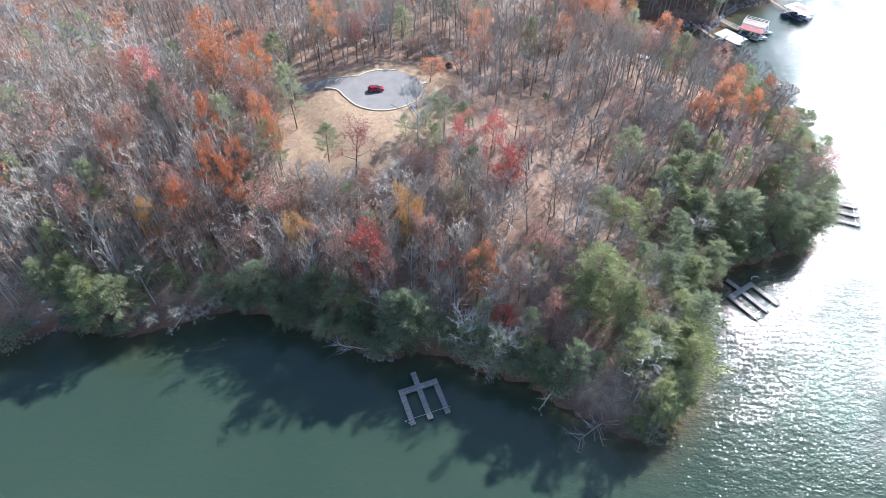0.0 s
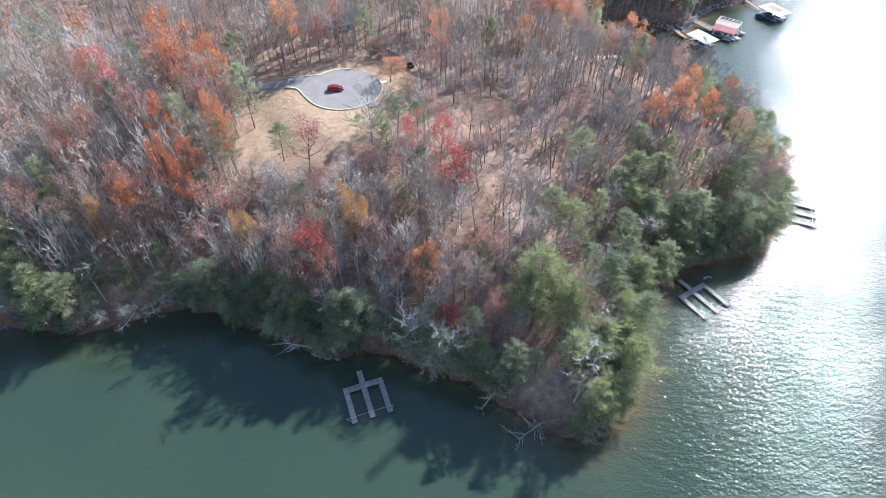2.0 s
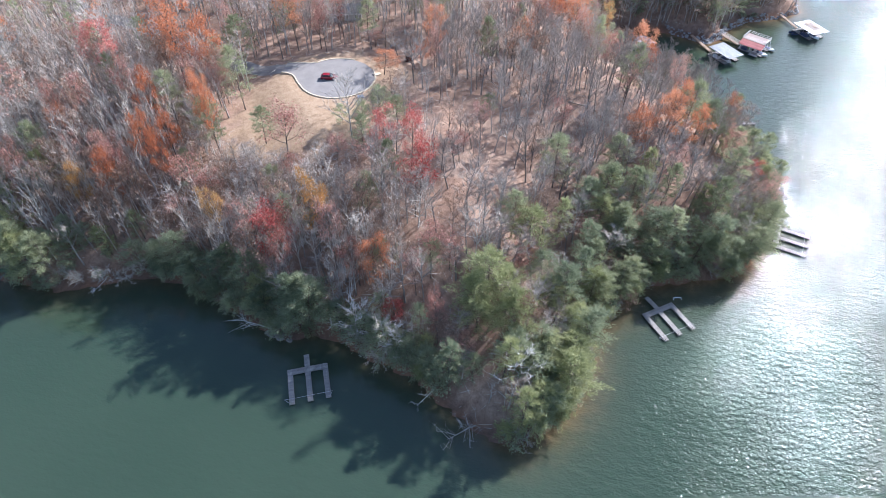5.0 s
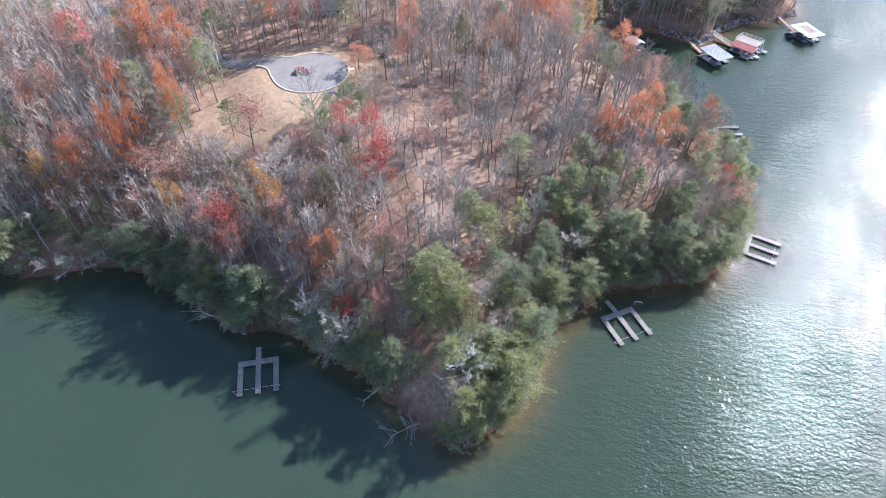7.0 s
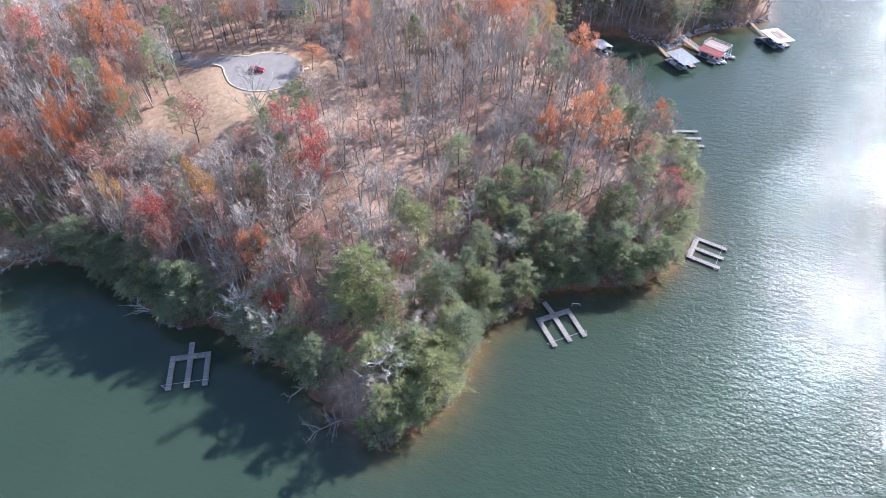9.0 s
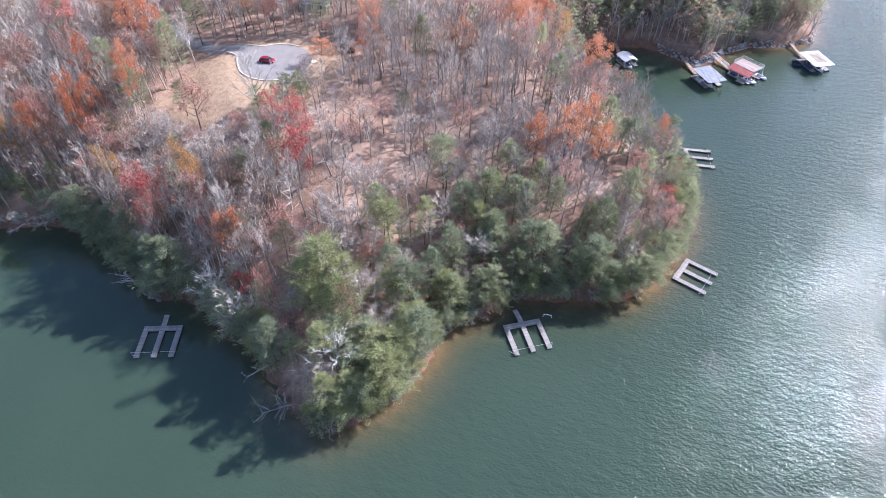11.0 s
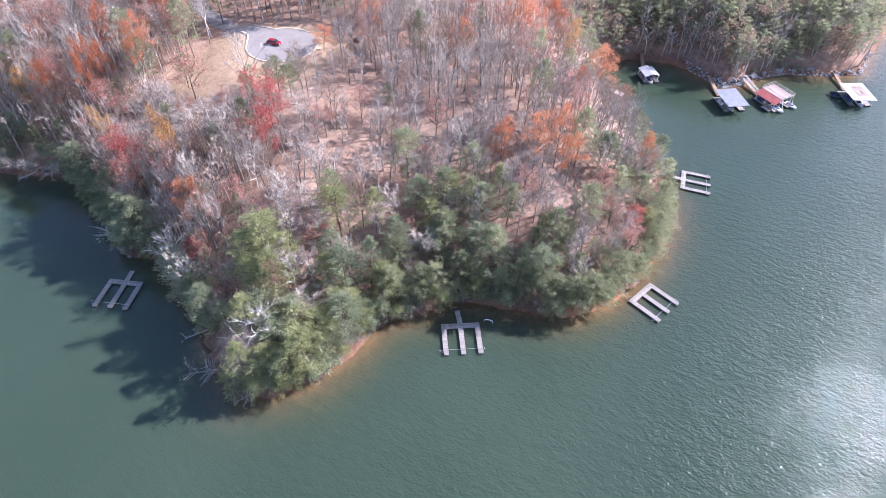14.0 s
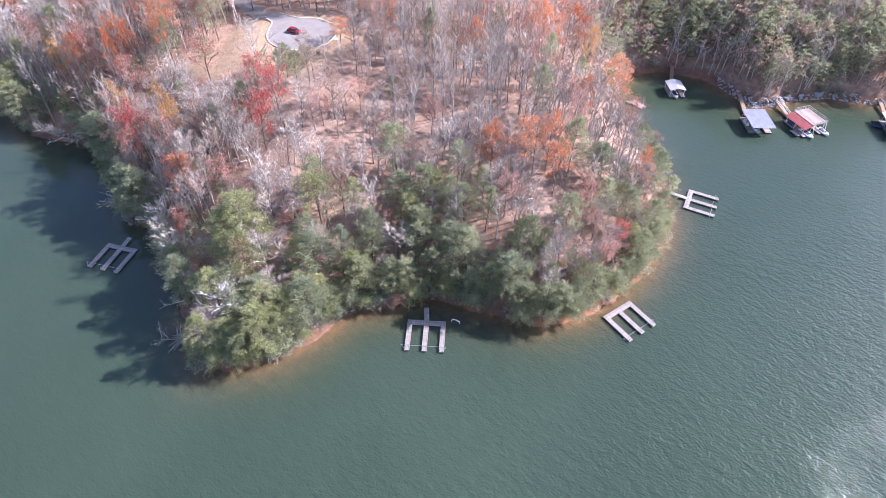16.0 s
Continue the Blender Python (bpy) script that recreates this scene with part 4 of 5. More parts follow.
for x, y, r in [(52.3, 94.5, 5.8), (58.4, 99.8, 2.9), (44.6, 80.2, 6.1), (42.2, 76.0, 5.2), (50.3, 73.9, 5.0), (62.4, 71.4, 5.4), (62.5, 66.4, 6.0), (53.9, 57.7, 3.6), (67.0, 88.3, 4.4)]:
    plant('lime_pine', x, y, r, 14 * R.uniform(0.92, 1.1))
for x, y, r in [(98.8, 145.8, 4.3), (107.3, 159.9, 3.8), (63.4, 89.3, 3.7), (61.0, 84.1, 5.6), (65.5, 75.9, 5.4), (6.1, 75.8, 6.7), (2.7, 76.2, 4.4), (5.0, 75.6, 4.6), (38.5, 64.3, 4.0)]:
    plant('blue_pine', x, y, r, 15 * R.uniform(0.92, 1.1))
for x, y, r in [(-27.0, 113.4, 4.3), (-40.1, 119.4, 4.5), (-55.7, 78.1, 5.1), (19.1, 104.0, 3.0), (-65.8, 100.8, 4.4)]:
    plant('pine', x, y, r, 15 * R.uniform(0.92, 1.1))
for x, y, r in [(7.8, 124.9, 2.4), (2.9, 123.6, 2.4), (10.4, 132.9, 3.0), (38.8, 137.2, 2.4)]:
    plant('pine', x, y, r, 5.5 * R.uniform(0.92, 1.1))
for x, y, r in [(-67.1, 83.4, 5.6), (-61.7, 78.6, 5.5), (-62.8, 96.7, 3.6), (-70.9, 89.0, 4.3)]:
    plant('lime_pine', x, y, r, 14 * R.uniform(0.92, 1.1))
for x, y, r in [(-33.9, 150.2, 5.0), (-26.1, 129.5, 4.4), (-61.6, 78.8, 4.6), (-71.7, 82.1, 3.6), (90.9, 142.7, 4.3)]:
    plant('pine', x, y, r, 17 * R.uniform(0.92, 1.1))
for x, y, r in [(-15.8, 116.9, 3.5), (12.4, 123.5, 2.8), (17.3, 122.7, 3.1)]:
    plant('pine', x, y, r, 10 * R.uniform(0.92, 1.1))
for x, y, r in [(-27.9, 85.8, 5.1), (-16.5, 81.8, 5.0), (-8.6, 80.3, 4.8), (3.6, 74.5, 4.7), (73.4, 104.8, 6.5), (82.5, 107.7, 6.8), (95.8, 109.4, 5.5), (65.1, 108.1, 5.0)]:
    plant('blue_pine', x, y, r, 13 * R.uniform(0.92, 1.1))
for x, y, r in [(38.6, 66.4, 3.6), (51.2, 69.3, 4.4), (55.6, 71.0, 5.0), (55.8, 65.9, 5.0), (57.2, 61.1, 5.0), (59.1, 63.4, 4.3), (63.6, 69.7, 4.9), (63.6, 72.6, 4.3), (65.6, 79.4, 3.8), (66.3, 82.5, 3.8)]:
    plant('blue_pine', x, y, r, 9 * R.uniform(0.92, 1.1))
for x, y, r in [(69.7, 89.5, 3.8), (74.3, 95.4, 3.8), (83.1, 102.3, 3.8), (88.2, 104.3, 3.8), (94.4, 106.9, 3.8), (100.9, 108.5, 3.8), (109.5, 115.8, 4.4), (113.9, 125.1, 3.9), (115.1, 129.3, 4.0), (115.8, 137.9, 3.5), (116.0, 143.2, 3.6), (115.6, 145.9, 3.7), (112.8, 154.9, 3.8)]:
    plant('pine', x, y, r, 9 * R.uniform(0.92, 1.1))
for x, y, r in [(-4.4, 76.9, 4.2), (5.6, 75.9, 4.2), (19.1, 72.7, 4.7), (23.8, 70.8, 4.7), (29.7, 68.9, 4.7), (34.0, 67.2, 4.1), (-22.9, 83.9, 4.5), (-33.1, 86.1, 3.9), (-38.5, 85.1, 4.0), (12.9, 75.2, 4.2)]:
    plant('blue_pine', x, y, r, 9 * R.uniform(0.92, 1.1))
for x, y, r in [(43.1, 73.9, 4.7), (49.5, 74.3, 5.3), (57.8, 70.8, 4.8), (59.7, 67.0, 4.2), (57.4, 61.2, 4.2), (56.6, 83.4, 5.0), (64.3, 80.9, 4.5), (47.9, 79.9, 4.2)]:
    plant('lime_pine', x, y, r, 10 * R.uniform(0.92, 1.1))
for x, y, r in [(6.2, 119.4, 5.2)]:
    plant('pale', x, y, r, 17 * R.uniform(0.92, 1.1))
for x, y, r in [(52.4, 65.6, 5.0), (17.3, 74.0, 4.5), (27.0, 70.0, 3.6)]:
    plant('dead', x, y, r, 10 * R.uniform(0.92, 1.1))
for x, y, r in [(27.2, 95.6, 5.0)]:
    plant('pale', x, y, r, 12 * R.uniform(0.92, 1.1))
for x, y, r in [(24.7, 70.5, 3.4), (20.8, 73.9, 2.9)]:
    plant('pale', x, y, r, 12 * R.uniform(0.92, 1.1))
for x, y, r in [(-72.5, 110.1, 6.9), (-72.0, 143.6, 6.9), (-88.7, 130.5, 7.8), (-76.4, 99.5, 6.0)]:
    plant('pale', x, y, r, 16 * R.uniform(0.92, 1.1))
plant("orange", 83.2, 186.8, 4.6, 17)
for x, y in ((-21, 171), (-17, 173), (-13, 171.5), (-9, 173.5), (-5, 171), (-15, 168.5), (-7, 168), (-1, 173)):
    plant(R.choice(("bare", "bare", "brown", "pale")), x, y, 3.2, R.uniform(13, 17))


# ---------------------------------------------------------------- the woods between them
near = {}


def clear_of(x, y, gap):
    """Whether no standout tree is within the gap; the list is kept by squares of 4 m."""
    if not near:
        for a, b, _ in planted:
            near.setdefault((int(a // 4), int(b // 4)), []).append((a, b))
    return all((x - a) ** 2 + (y - b) ** 2 > gap * gap for i in (-1, 0, 1) for j in (-1, 0, 1)
               for a, b in near.get((int(x // 4) + i, int(y // 4) + j), ()))


def road_distance(x, y):
    best = 1e9
    for (x0, y0), (x1, y1) in zip(ROAD, ROAD[1:]):
        dx, dy = x1 - x0, y1 - y0
        u = min(1, max(0, ((x - x0) * dx + (y - y0) * dy) / (dx * dx + dy * dy)))
        best = min(best, math.hypot(x - x0 - u * dx, y - y0 - u * dy))
    return best


bulk = []
spots = []
step = 4.2
for j in range(int(310 / step)):
    for i in range(int(400 / step)):
        spots.append((-175 + (i + R.uniform(0.05, 0.95)) * step, 55 + (j + R.uniform(0.05, 0.95)) * step))
spots = np.array(spots)
shore = shore_distance(spots[:, 0], spots[:, 1])
open_field = polygon_distance(MEADOW, spots[:, 0], spots[:, 1])
singles = 0
for (x, y), d, m in zip(spots.tolist(), shore.tolist(), open_field.tolist()):
    if d < 1.5 or m > -1.0 or road_distance(x, y) < 4.5 or not clear_of(x, y, 2.4):
        continue
    if 78 < x < 96 and 189 < y < 208 or math.hypot(x - 111.5, y - 171) < 5:
        continue
    if min(math.hypot(x + 12, y - 184) + 1.0, math.hypot(x + 95.5, y - 103), math.hypot(x + 93.5, y - 91.5) + 1.5) < 6:
        continue
    if y > max(183 + 0.29 * (x + 130), 100 + 0.84 * (x + 113)) + 24 or x < -138:
        continue
    north = y > 205 or (y > 190 and x < 60)
    point = x > 20 and y < 150
    pick = R.random()
    tall, wide = R.uniform(13, 19), R.uniform(2.4, 4.0)
    if d < 9:
        tall *= 0.75
    if -38 < x < 14 and 92 < y < 114:
        tall *= 0.65 if y < 101 else 0.42
    if 76 < x < 100 and 178 < y < 204 and d < 9:
        tall *= 0.5
    if 6 < x < 42 and 104 < y < 142:
        tall, wide = tall * 0.66, wide * 0.9
        if R.random() < 0.12:
            continue
    # lower trees behind the gangway and over the cove's mouth
    if x > 104 and 154 < y < 174:
        tall *= 0.55
    if x > 70 and 165 < y < 205:
        tall *= 0.72
        if d < 4.5:
            continue
    # brush only, where the sun reaches the turning circle
    ahead = (x - TURN_X) * math.sin(az) + (y - TURN_Y) * math.cos(az)
    if 8 < ahead < 29 and abs((x - TURN_X) * math.cos(az) - (y - TURN_Y) * math.sin(az)) < 11:
        tall *= 0.36
        if ahead < 16 or R.random() < 0.4:
            continue
    kind = "bare"
    if x > 30 and y < 150 and d < 24 and R.random() < 0.14:
        kind, tall, wide = R.choice(("pine", "lime_pine", "blue_pine")), R.uniform(9, 14), R.uniform(3.0, 4.6)
    elif point and not north:
        kind = "bare" if pick < 0.60 else "skip" if pick < 0.84 else "brown" if pick < 0.93 else "russet" if pick < 0.97 else "pale"
        tall *= 0.85
    elif north and x > 60:
        tall, wide = tall * 0.92, wide * 1.1
        kind = "pine" if pick < 0.42 else "blue_pine" if pick < 0.52 else "bare" if pick < 0.9 else "brown"
    elif north:
        kind = "bare" if pick < 0.78 else "brown" if pick < 0.83 else "pale" if pick < 0.93 else "russet" if pick < 0.96 else "pine"
    else:
        kind = "bare" if pick < 0.72 else "brown" if pick < 0.81 else "pale" if pick < 0.87 else "russet" if pick < 0.935 else "pine" if pick < 0.985 else "orange"
    if -75 < x < 34 and 6 < d < 22 and y < 115 and R.random() < 0.13:
        kind, tall, wide = R.choice(("blue_pine", "pine")), R.uniform(6, 11), R.uniform(2.4, 3.6)
    if d < 7 and not north and R.random() < 0.45:
        kind, tall, wide = R.choice(("blue_pine", "pine", "lime_pine")), R.uniform(6, 11), R.uniform(2.2, 3.4)
    if kind == "lime_pine" and (north or x <= -75):
        kind = "pine"
    if kind == "skip":
        continue
    if not north and x > -75 and (kind != "bare" or singles < 290 and x > -25):
        singles += kind == "bare"
        plant(kind, x, y, wide, tall)
    else:
        bulk.append(("far_" + kind, x, y, wide, tall))


# slender trees that fill the western slope, and the wooded eastern shore
for k in range(900):
    x, y = R.uniform(-112, 24), R.uniform(76, 140)
    d, m = float(shore_distance(x, y)), float(polygon_distance(MEADOW, np.array(x), np.array(y)))
    if d < 5 or m > -2.5 or road_distance(x, y) < 5 or x > 2 and y > 108 or math.hypot(x + 95, y - 98) < 12:
        continue
    short = 0.62 if -38 < x < 14 and 92 < y < 114 else 1.0
    bulk.append((R.choice(("far_bare", "far_bare", "far_bare", "far_pale", "far_pale", "far_brown")), x, y, R.uniform(1.8, 3.2), R.uniform(10, 17) * short))
for k in range(260):
    x, y = R.uniform(84, 118), R.uniform(103, 172)
    d = float(shore_distance(x, y))
    if not 2.2 < d < 15 or R.random() < 0.45 or math.hypot(x - 111.5, y - 171) < 5:
        continue
    kind = R.choice(("bare", "bare", "brown", "pine", "lime_pine", "pale", "russet"))
    plant(kind, x, y, R.uniform(1.8, 2.8), R.uniform(6, 10.5) * (0.55 if y > 154 else 1.0))


def merge(name, label, picks):
    """Many far trees as one mesh, wood and leaves under one name."""
    verts, tris, slots, mats, base = [], [], [], [], 0
    for kind in {q[0] for q in picks}:
        for _, _, meshes in VARIANTS[kind]:
            for _, me in meshes:
                me.calc_loop_triangles()
    heights = ground_z([q[1] for q in picks], [q[2] for q in picks]).tolist()
    for (kind, x, y, r, h), z in zip(picks, heights):
        h0, r0, meshes = R.choice(VARIANTS[kind])
        turn, c = R.uniform(0, 6.28), 0
        for _, me in meshes:
            co = np.empty(len(me.vertices) * 3, np.float32)
            me.vertices.foreach_get("co", co)
            co = co.reshape(-1, 3) * (r / r0, r / r0, h / h0)
            c, s = math.cos(turn), math.sin(turn)
            co = np.stack([co[:, 0] * c - co[:, 1] * s + x, co[:, 0] * s + co[:, 1] * c + y, co[:, 2] + z], -1)
            t = np.empty(len(me.loop_triangles) * 3, np.int32)
            me.loop_triangles.foreach_get("vertices", t)
            if me.materials[0] not in mats:
                mats.append(me.materials[0])
            verts.append(co), tris.append(t.reshape(-1, 3) + base)
            slots.append(np.full(len(t) // 3, mats.index(me.materials[0]), np.int32))
            base += len(co)
    verts, tris, slots = np.concatenate(verts), np.concatenate(tris), np.concatenate(slots)
    me = bpy.data.meshes.new(name)
    me.vertices.add(len(verts)), me.loops.add(tris.size), me.polygons.add(len(tris))
    me.vertices.foreach_set("co", verts.astype(np.float32).ravel())
    me.loops.foreach_set("vertex_index", tris.astype(np.int32).ravel())
    me.polygons.foreach_set("loop_start", np.arange(0, tris.size, 3, dtype=np.int32))
    for mat in mats:
        me.materials.append(mat)
    me.polygons.foreach_set("material_index", slots)
    me.update(), me.validate()
    return tagged(new(name, me), label, "woods", kind="stuff")


# more trees on the far side of the cove
for k in range(560):
    x, y = R.uniform(78, 172), R.uniform(232, 305)
    d = float(shore_distance(x, y))
    if 1.4 < d < 26:
        bulk.append((R.choice(("far_pine", "far_bare", "far_pale", "far_blue_pine", "far_brown")), x, y, R.uniform(2.6, 4.2), R.uniform(8, 14.5)))

# low evergreens and bushes that hang over the water, all along the bank
BANK = SHORE_WEST[5:] + SHORE_POINT
for (x0, y0), (x1, y1) in zip(BANK, BANK[1:]):
    run = math.hypot(x1 - x0, y1 - y0)
    nx, ny = -(y1 - y0) / run, (x1 - x0) / run
    for k in range(max(1, int(run / 1.7))):
        u, inland = (k + R.random()) * 1.7 / run, R.uniform(0.3, 2.2)
        x, y = x0 + (x1 - x0) * u + nx * inland, y0 + (y1 - y0) * u + ny * inland
        beach = x > 104 and 109 < y < 166
        if beach and R.random() < 0.35 or -78 < x < -68 or y > 185 or 37 < x < 51 and y < 64 or 8 < x < 16 or math.hypot(x - 111.5, y - 171) < 4.5:
            continue
        if beach:
            x, y = x + nx * 0.7, y + ny * 0.7
        kind = R.choice(("brush", "brush", "pale", "shrub", "brown", "blue_pine") if x < -32 else ("blue_pine", "shrub", "pine", "brush", "blue_pine") if x < 12
                        else ("brush", "pale", "shrub", "blue_pine", "brush") if x < 34 else ("lime_pine", "shrub", "blue_pine", "brush", "lime_pine") if x < 70
                        else ("pine", "shrub", "brush", "lime_pine", "brown"))
        tall = R.uniform(2.2, 3.8) if kind in ("shrub", "brush") else R.uniform(4.5, 7.5)
        plant(kind, x, y, R.uniform(1.9, 3.0), tall, R.uniform(12, 34), (-nx, -ny))

# shrubs and brush along the waterline, saplings on the slopes
bank = []
for k in range(1900):
    x, y = R.uniform(-140, 170), R.uniform(52, 265)
    bank.append((x, y))
bank = np.array(bank)
bank_d, bank_m = shore_distance(bank[:, 0], bank[:, 1]), polygon_distance(MEADOW, bank[:, 0], bank[:, 1])
low = []
for (x, y), d, m in zip(bank.tolist(), bank_d.tolist(), bank_m.tolist()):
    beach = x > 108 and 112 < y < 166
    if 0.4 < d < 5 and m < 0 and not (beach and d < 1.4) and not (37 < x < 51 and y < 64) and not (80 < x < 95 and 190 < y < 208) and math.hypot(x - 111.5, y - 171) > 4:
        kind = R.choice(("shrub", "shrub", "brush") if y < 200 else ("brush", "brush", "shrub"))
        if x > -75 and y < 200:
            plant(kind, x, y, R.uniform(1.3, 2.2), R.uniform(1.8, 3.6))
        else:
            low.append((kind, x, y, R.uniform(1.2, 2.0), R.uniform(1.5, 3.0)))
    elif d > 4 and m < -1 and road_distance(x, y) > 4 and not (80 < x < 95 and 192 < y < 208):
        low.append(("sapling", x, y, R.uniform(0.9, 1.8), R.uniform(3, 7)))
sticks = Shape()
stick_at = np.array([(R.uniform(-138, 170), R.uniform(56, 300)) for _ in range(9000)])
stick_d, stick_m = shore_distance(stick_at[:, 0], stick_at[:, 1]), polygon_distance(MEADOW, stick_at[:, 0], stick_at[:, 1])
stick_at = stick_at[(stick_d > 1) & (stick_m < -0.5)]
for (x, y), z in zip(stick_at.tolist(), ground_z(stick_at[:, 0], stick_at[:, 1]).tolist()):
    turn, run = R.uniform(0, 6.28), R.uniform(0.8, 3.6)
    ex, ey = x + run * math.cos(turn), y + run * math.sin(turn)
    sticks.spike((x, y, z + 0.08), (ex, ey, z + R.uniform(0.05, 0.5)), R.uniform(0.03, 0.075))
tagged(new("fallen_branches", sticks.mesh("fallen_branches", TWIG_PALE)), "pale fallen branches scattered over the leaf litter", "branches", kind="stuff")
merge("undergrowth", "thin leafless saplings and low brush on the forest floor", low)
merge("woods", "dense leafless autumn woods mixed with pines", bulk)


# ---------------------------------------------------------------- car on the turning circle
def car_shape(sections, width):
    """Lofts a car body: sections of (x, z_low, z_high, half width)."""
    s, rows = Shape(), []
    for x, lo, hi, w in sections:
        base = len(s.v)
        s.v += [(x, -w, lo), (x, -w * 1.02, lo + (hi - lo) * 0.55), (x, -w * 0.9, hi), (x, 0, hi + 0.03), (x, w * 0.9, hi), (x, w * 1.02, lo + (hi - lo) * 0.55), (x, w, lo)]
        rows.append(base)
    for a, b in zip(rows, rows[1:]):
        for k in range(7):
            s.f.append((a + k, b + k, b + (k + 1) % 7, a + (k + 1) % 7))
    s.f.append(tuple(rows[0] + k for k in range(7)))
    s.f.append(tuple(rows[-1] + k for k in reversed(range(7))))
    return s


car = thing("parked_car", "red hatchback car parked on the grey turning circle", "car", pose(-6.8, 144.1, TURN_Z + 0.12, 0, 0, 10))
body = car_shape([(-2.2, 0.45, 0.8, 0.78), (-2.05, 0.28, 0.98, 0.86), (-1.0, 0.22, 1.0, 0.9), (0.7, 0.22, 0.98, 0.9), (1.6, 0.25, 0.88, 0.87), (2.1, 0.3, 0.72, 0.78), (2.25, 0.42, 0.62, 0.66)], 1.8)
part("body", body, CAR_RED, car, smooth=False)
part("cabin_glass", car_shape([(-1.95, 0.95, 1.0, 0.74), (-1.5, 0.95, 1.4, 0.72), (-0.3, 0.95, 1.46, 0.72), (0.35, 0.95, 1.4, 0.72), (1.15, 0.93, 0.98, 0.74)], 1.5), GLASS_DARK, car, "dark car windows")
part("roof", car_shape([(-1.55, 1.38, 1.43, 0.66), (-0.3, 1.44, 1.49, 0.68), (0.35, 1.38, 1.43, 0.66)], 1.4), CAR_RED, car)
for x in (-1.35, 1.35):
    for y in (-0.82, 0.82):
        wheel = part("wheel", Shape().tube([(x, y - 0.1, 0.32), (x, y + 0.1, 0.32)], [0.32, 0.32], 16), RUBBER, car)
        part("rim", Shape().tube([(x, y - 0.115, 0.32), (x, y + 0.115, 0.32)], [0.2, 0.2], 12), GALVANISED, wheel, "silver wheel rim")
for y in (-0.55, 0.55):
    part("headlight", Shape().box(2.16, y, 0.64, 0.12, 0.34, 0.12), WHITE_PAINT, car, "clear headlight")
    part("tail_light", Shape().box(-2.14, y, 0.78, 0.1, 0.26, 0.2), CAR_RED, car)

# by the turning circle
box = thing("utility_box", "green steel utility box on the dry grass", "utility box", pose(8.4, 139.2, float(ground_z(8.4, 139.2)) - 0.02, 0, 0, 20))
part("cabinet", Shape().box(0, 0, 0.45, 0.9, 0.8, 0.9), GREEN_STEEL, box)
part("lid", Shape().box(0, 0, 0.93, 0.98, 0.88, 0.08), GREEN_STEEL, box)
slab = thing("storm_drain", "pale concrete storm drain slab beside the kerb", "storm drain", pose(5.8, 148.6, float(ground_z(5.8, 148.6)) + 0.05, 0, 0, 35))
part("slab", Shape().box(0, 0, 0.12, 2.2, 1.2, 0.25), KERB, slab)
part("inlet", Shape().box(-0.9, 0, 0.16, 0.5, 0.9, 0.26), FLOAT_BLACK, slab)

grate = thing("kerb_inlet", "pale blue-grey concrete kerb inlet beside the turning circle", "storm drain", pose(4.1, 136.6, float(ground_z(4.1, 136.6)) + 0.06, 0, 0, 30))
part("slab", Shape().box(0, 0, 0.1, 1.7, 1.3, 0.22), ROOF_GREY, grate)
part("cover", Shape().tube([(0.1, 0, 0.2), (0.1, 0, 0.25)], [0.36, 0.36], 14), GALVANISED, grate, "round steel manhole cover")


# ---------------------------------------------------------------- fallen wood
def fallen_tree(name, label, x, y, turn, length, radius, limbs, mat, z=None, droop=0.0):
    rng = random.Random(int(x * 10 + y))
    base = float(ground_z(x, y)) if z is None else z
    ob = thing(name, label, "fallen tree", pose(x, y, base + radius * 0.8, 0, droop, turn))
    s = Shape()
    trunk = wander(rng, (0, 0, 0), (1, 0, 0.02), length, 6, 0.05)
    s.tube(trunk, [radius * (1 - 0.13 * i) for i in range(7)], 6)
    part("trunk", s, mat, ob)
    for i in range(limbs):
        s = Shape()
        u = rng.uniform(0.3, 1)
        p = Vector(trunk[0]).lerp(Vector(trunk[-1]), u)
        d = (rng.uniform(0.2, 1), rng.choice((-1, 1)) * rng.uniform(0.5, 1), rng.uniform(-0.1, 0.8))
        pts = wander(rng, p, d, length * rng.uniform(0.2, 0.45), 3, 0.2)
        s.tube(pts, [radius * 0.32, radius * 0.25, radius * 0.17, radius * 0.08], 4, False)
        for _ in range(4):
            q = Vector(pts[rng.randint(1, 3)])
            s.spike(q, q + Vector((rng.uniform(-1, 1), rng.uniform(-1, 1), rng.uniform(-0.3, 0.7))) * length * 0.14, 0.025)
        part("branch", s, mat, ob)
    return ob


fallen_tree("fallen_tree", "bleached fallen tree with bare branches in the lake", -0.8, 73.6, 172, 9.5, 0.16, 16, BARK_WHITE, 0.5, 2)
fallen_tree("fallen_tree", "grey fallen tree lying off the clay point", 47.5, 59.4, 215, 9, 0.16, 18, BARK_GREY, 0.9, 6)
fallen_tree("fallen_tree", "grey fallen tree lying off the clay point", 50.5, 57.6, 180, 8, 0.14, 14, BARK_GREY, 0.8, 4)
fallen_tree("fallen_tree", "thin dead branch hanging into the shaded water", 36, 64.4, 232, 5, 0.09, 6, BARK_WHITE, 0.9, 8)
fallen_tree("fallen_tree", "thin dead branch hanging into the shaded water", -46, 81.0, 250, 4.5, 0.09, 8, BARK_WHITE, 1.2, 12)
fallen_tree("fallen_tree", "thin grey branch fallen across the clay bank", 78.5, 99.0, 200, 5, 0.1, 8, BARK_WHITE, 0.8, 3)
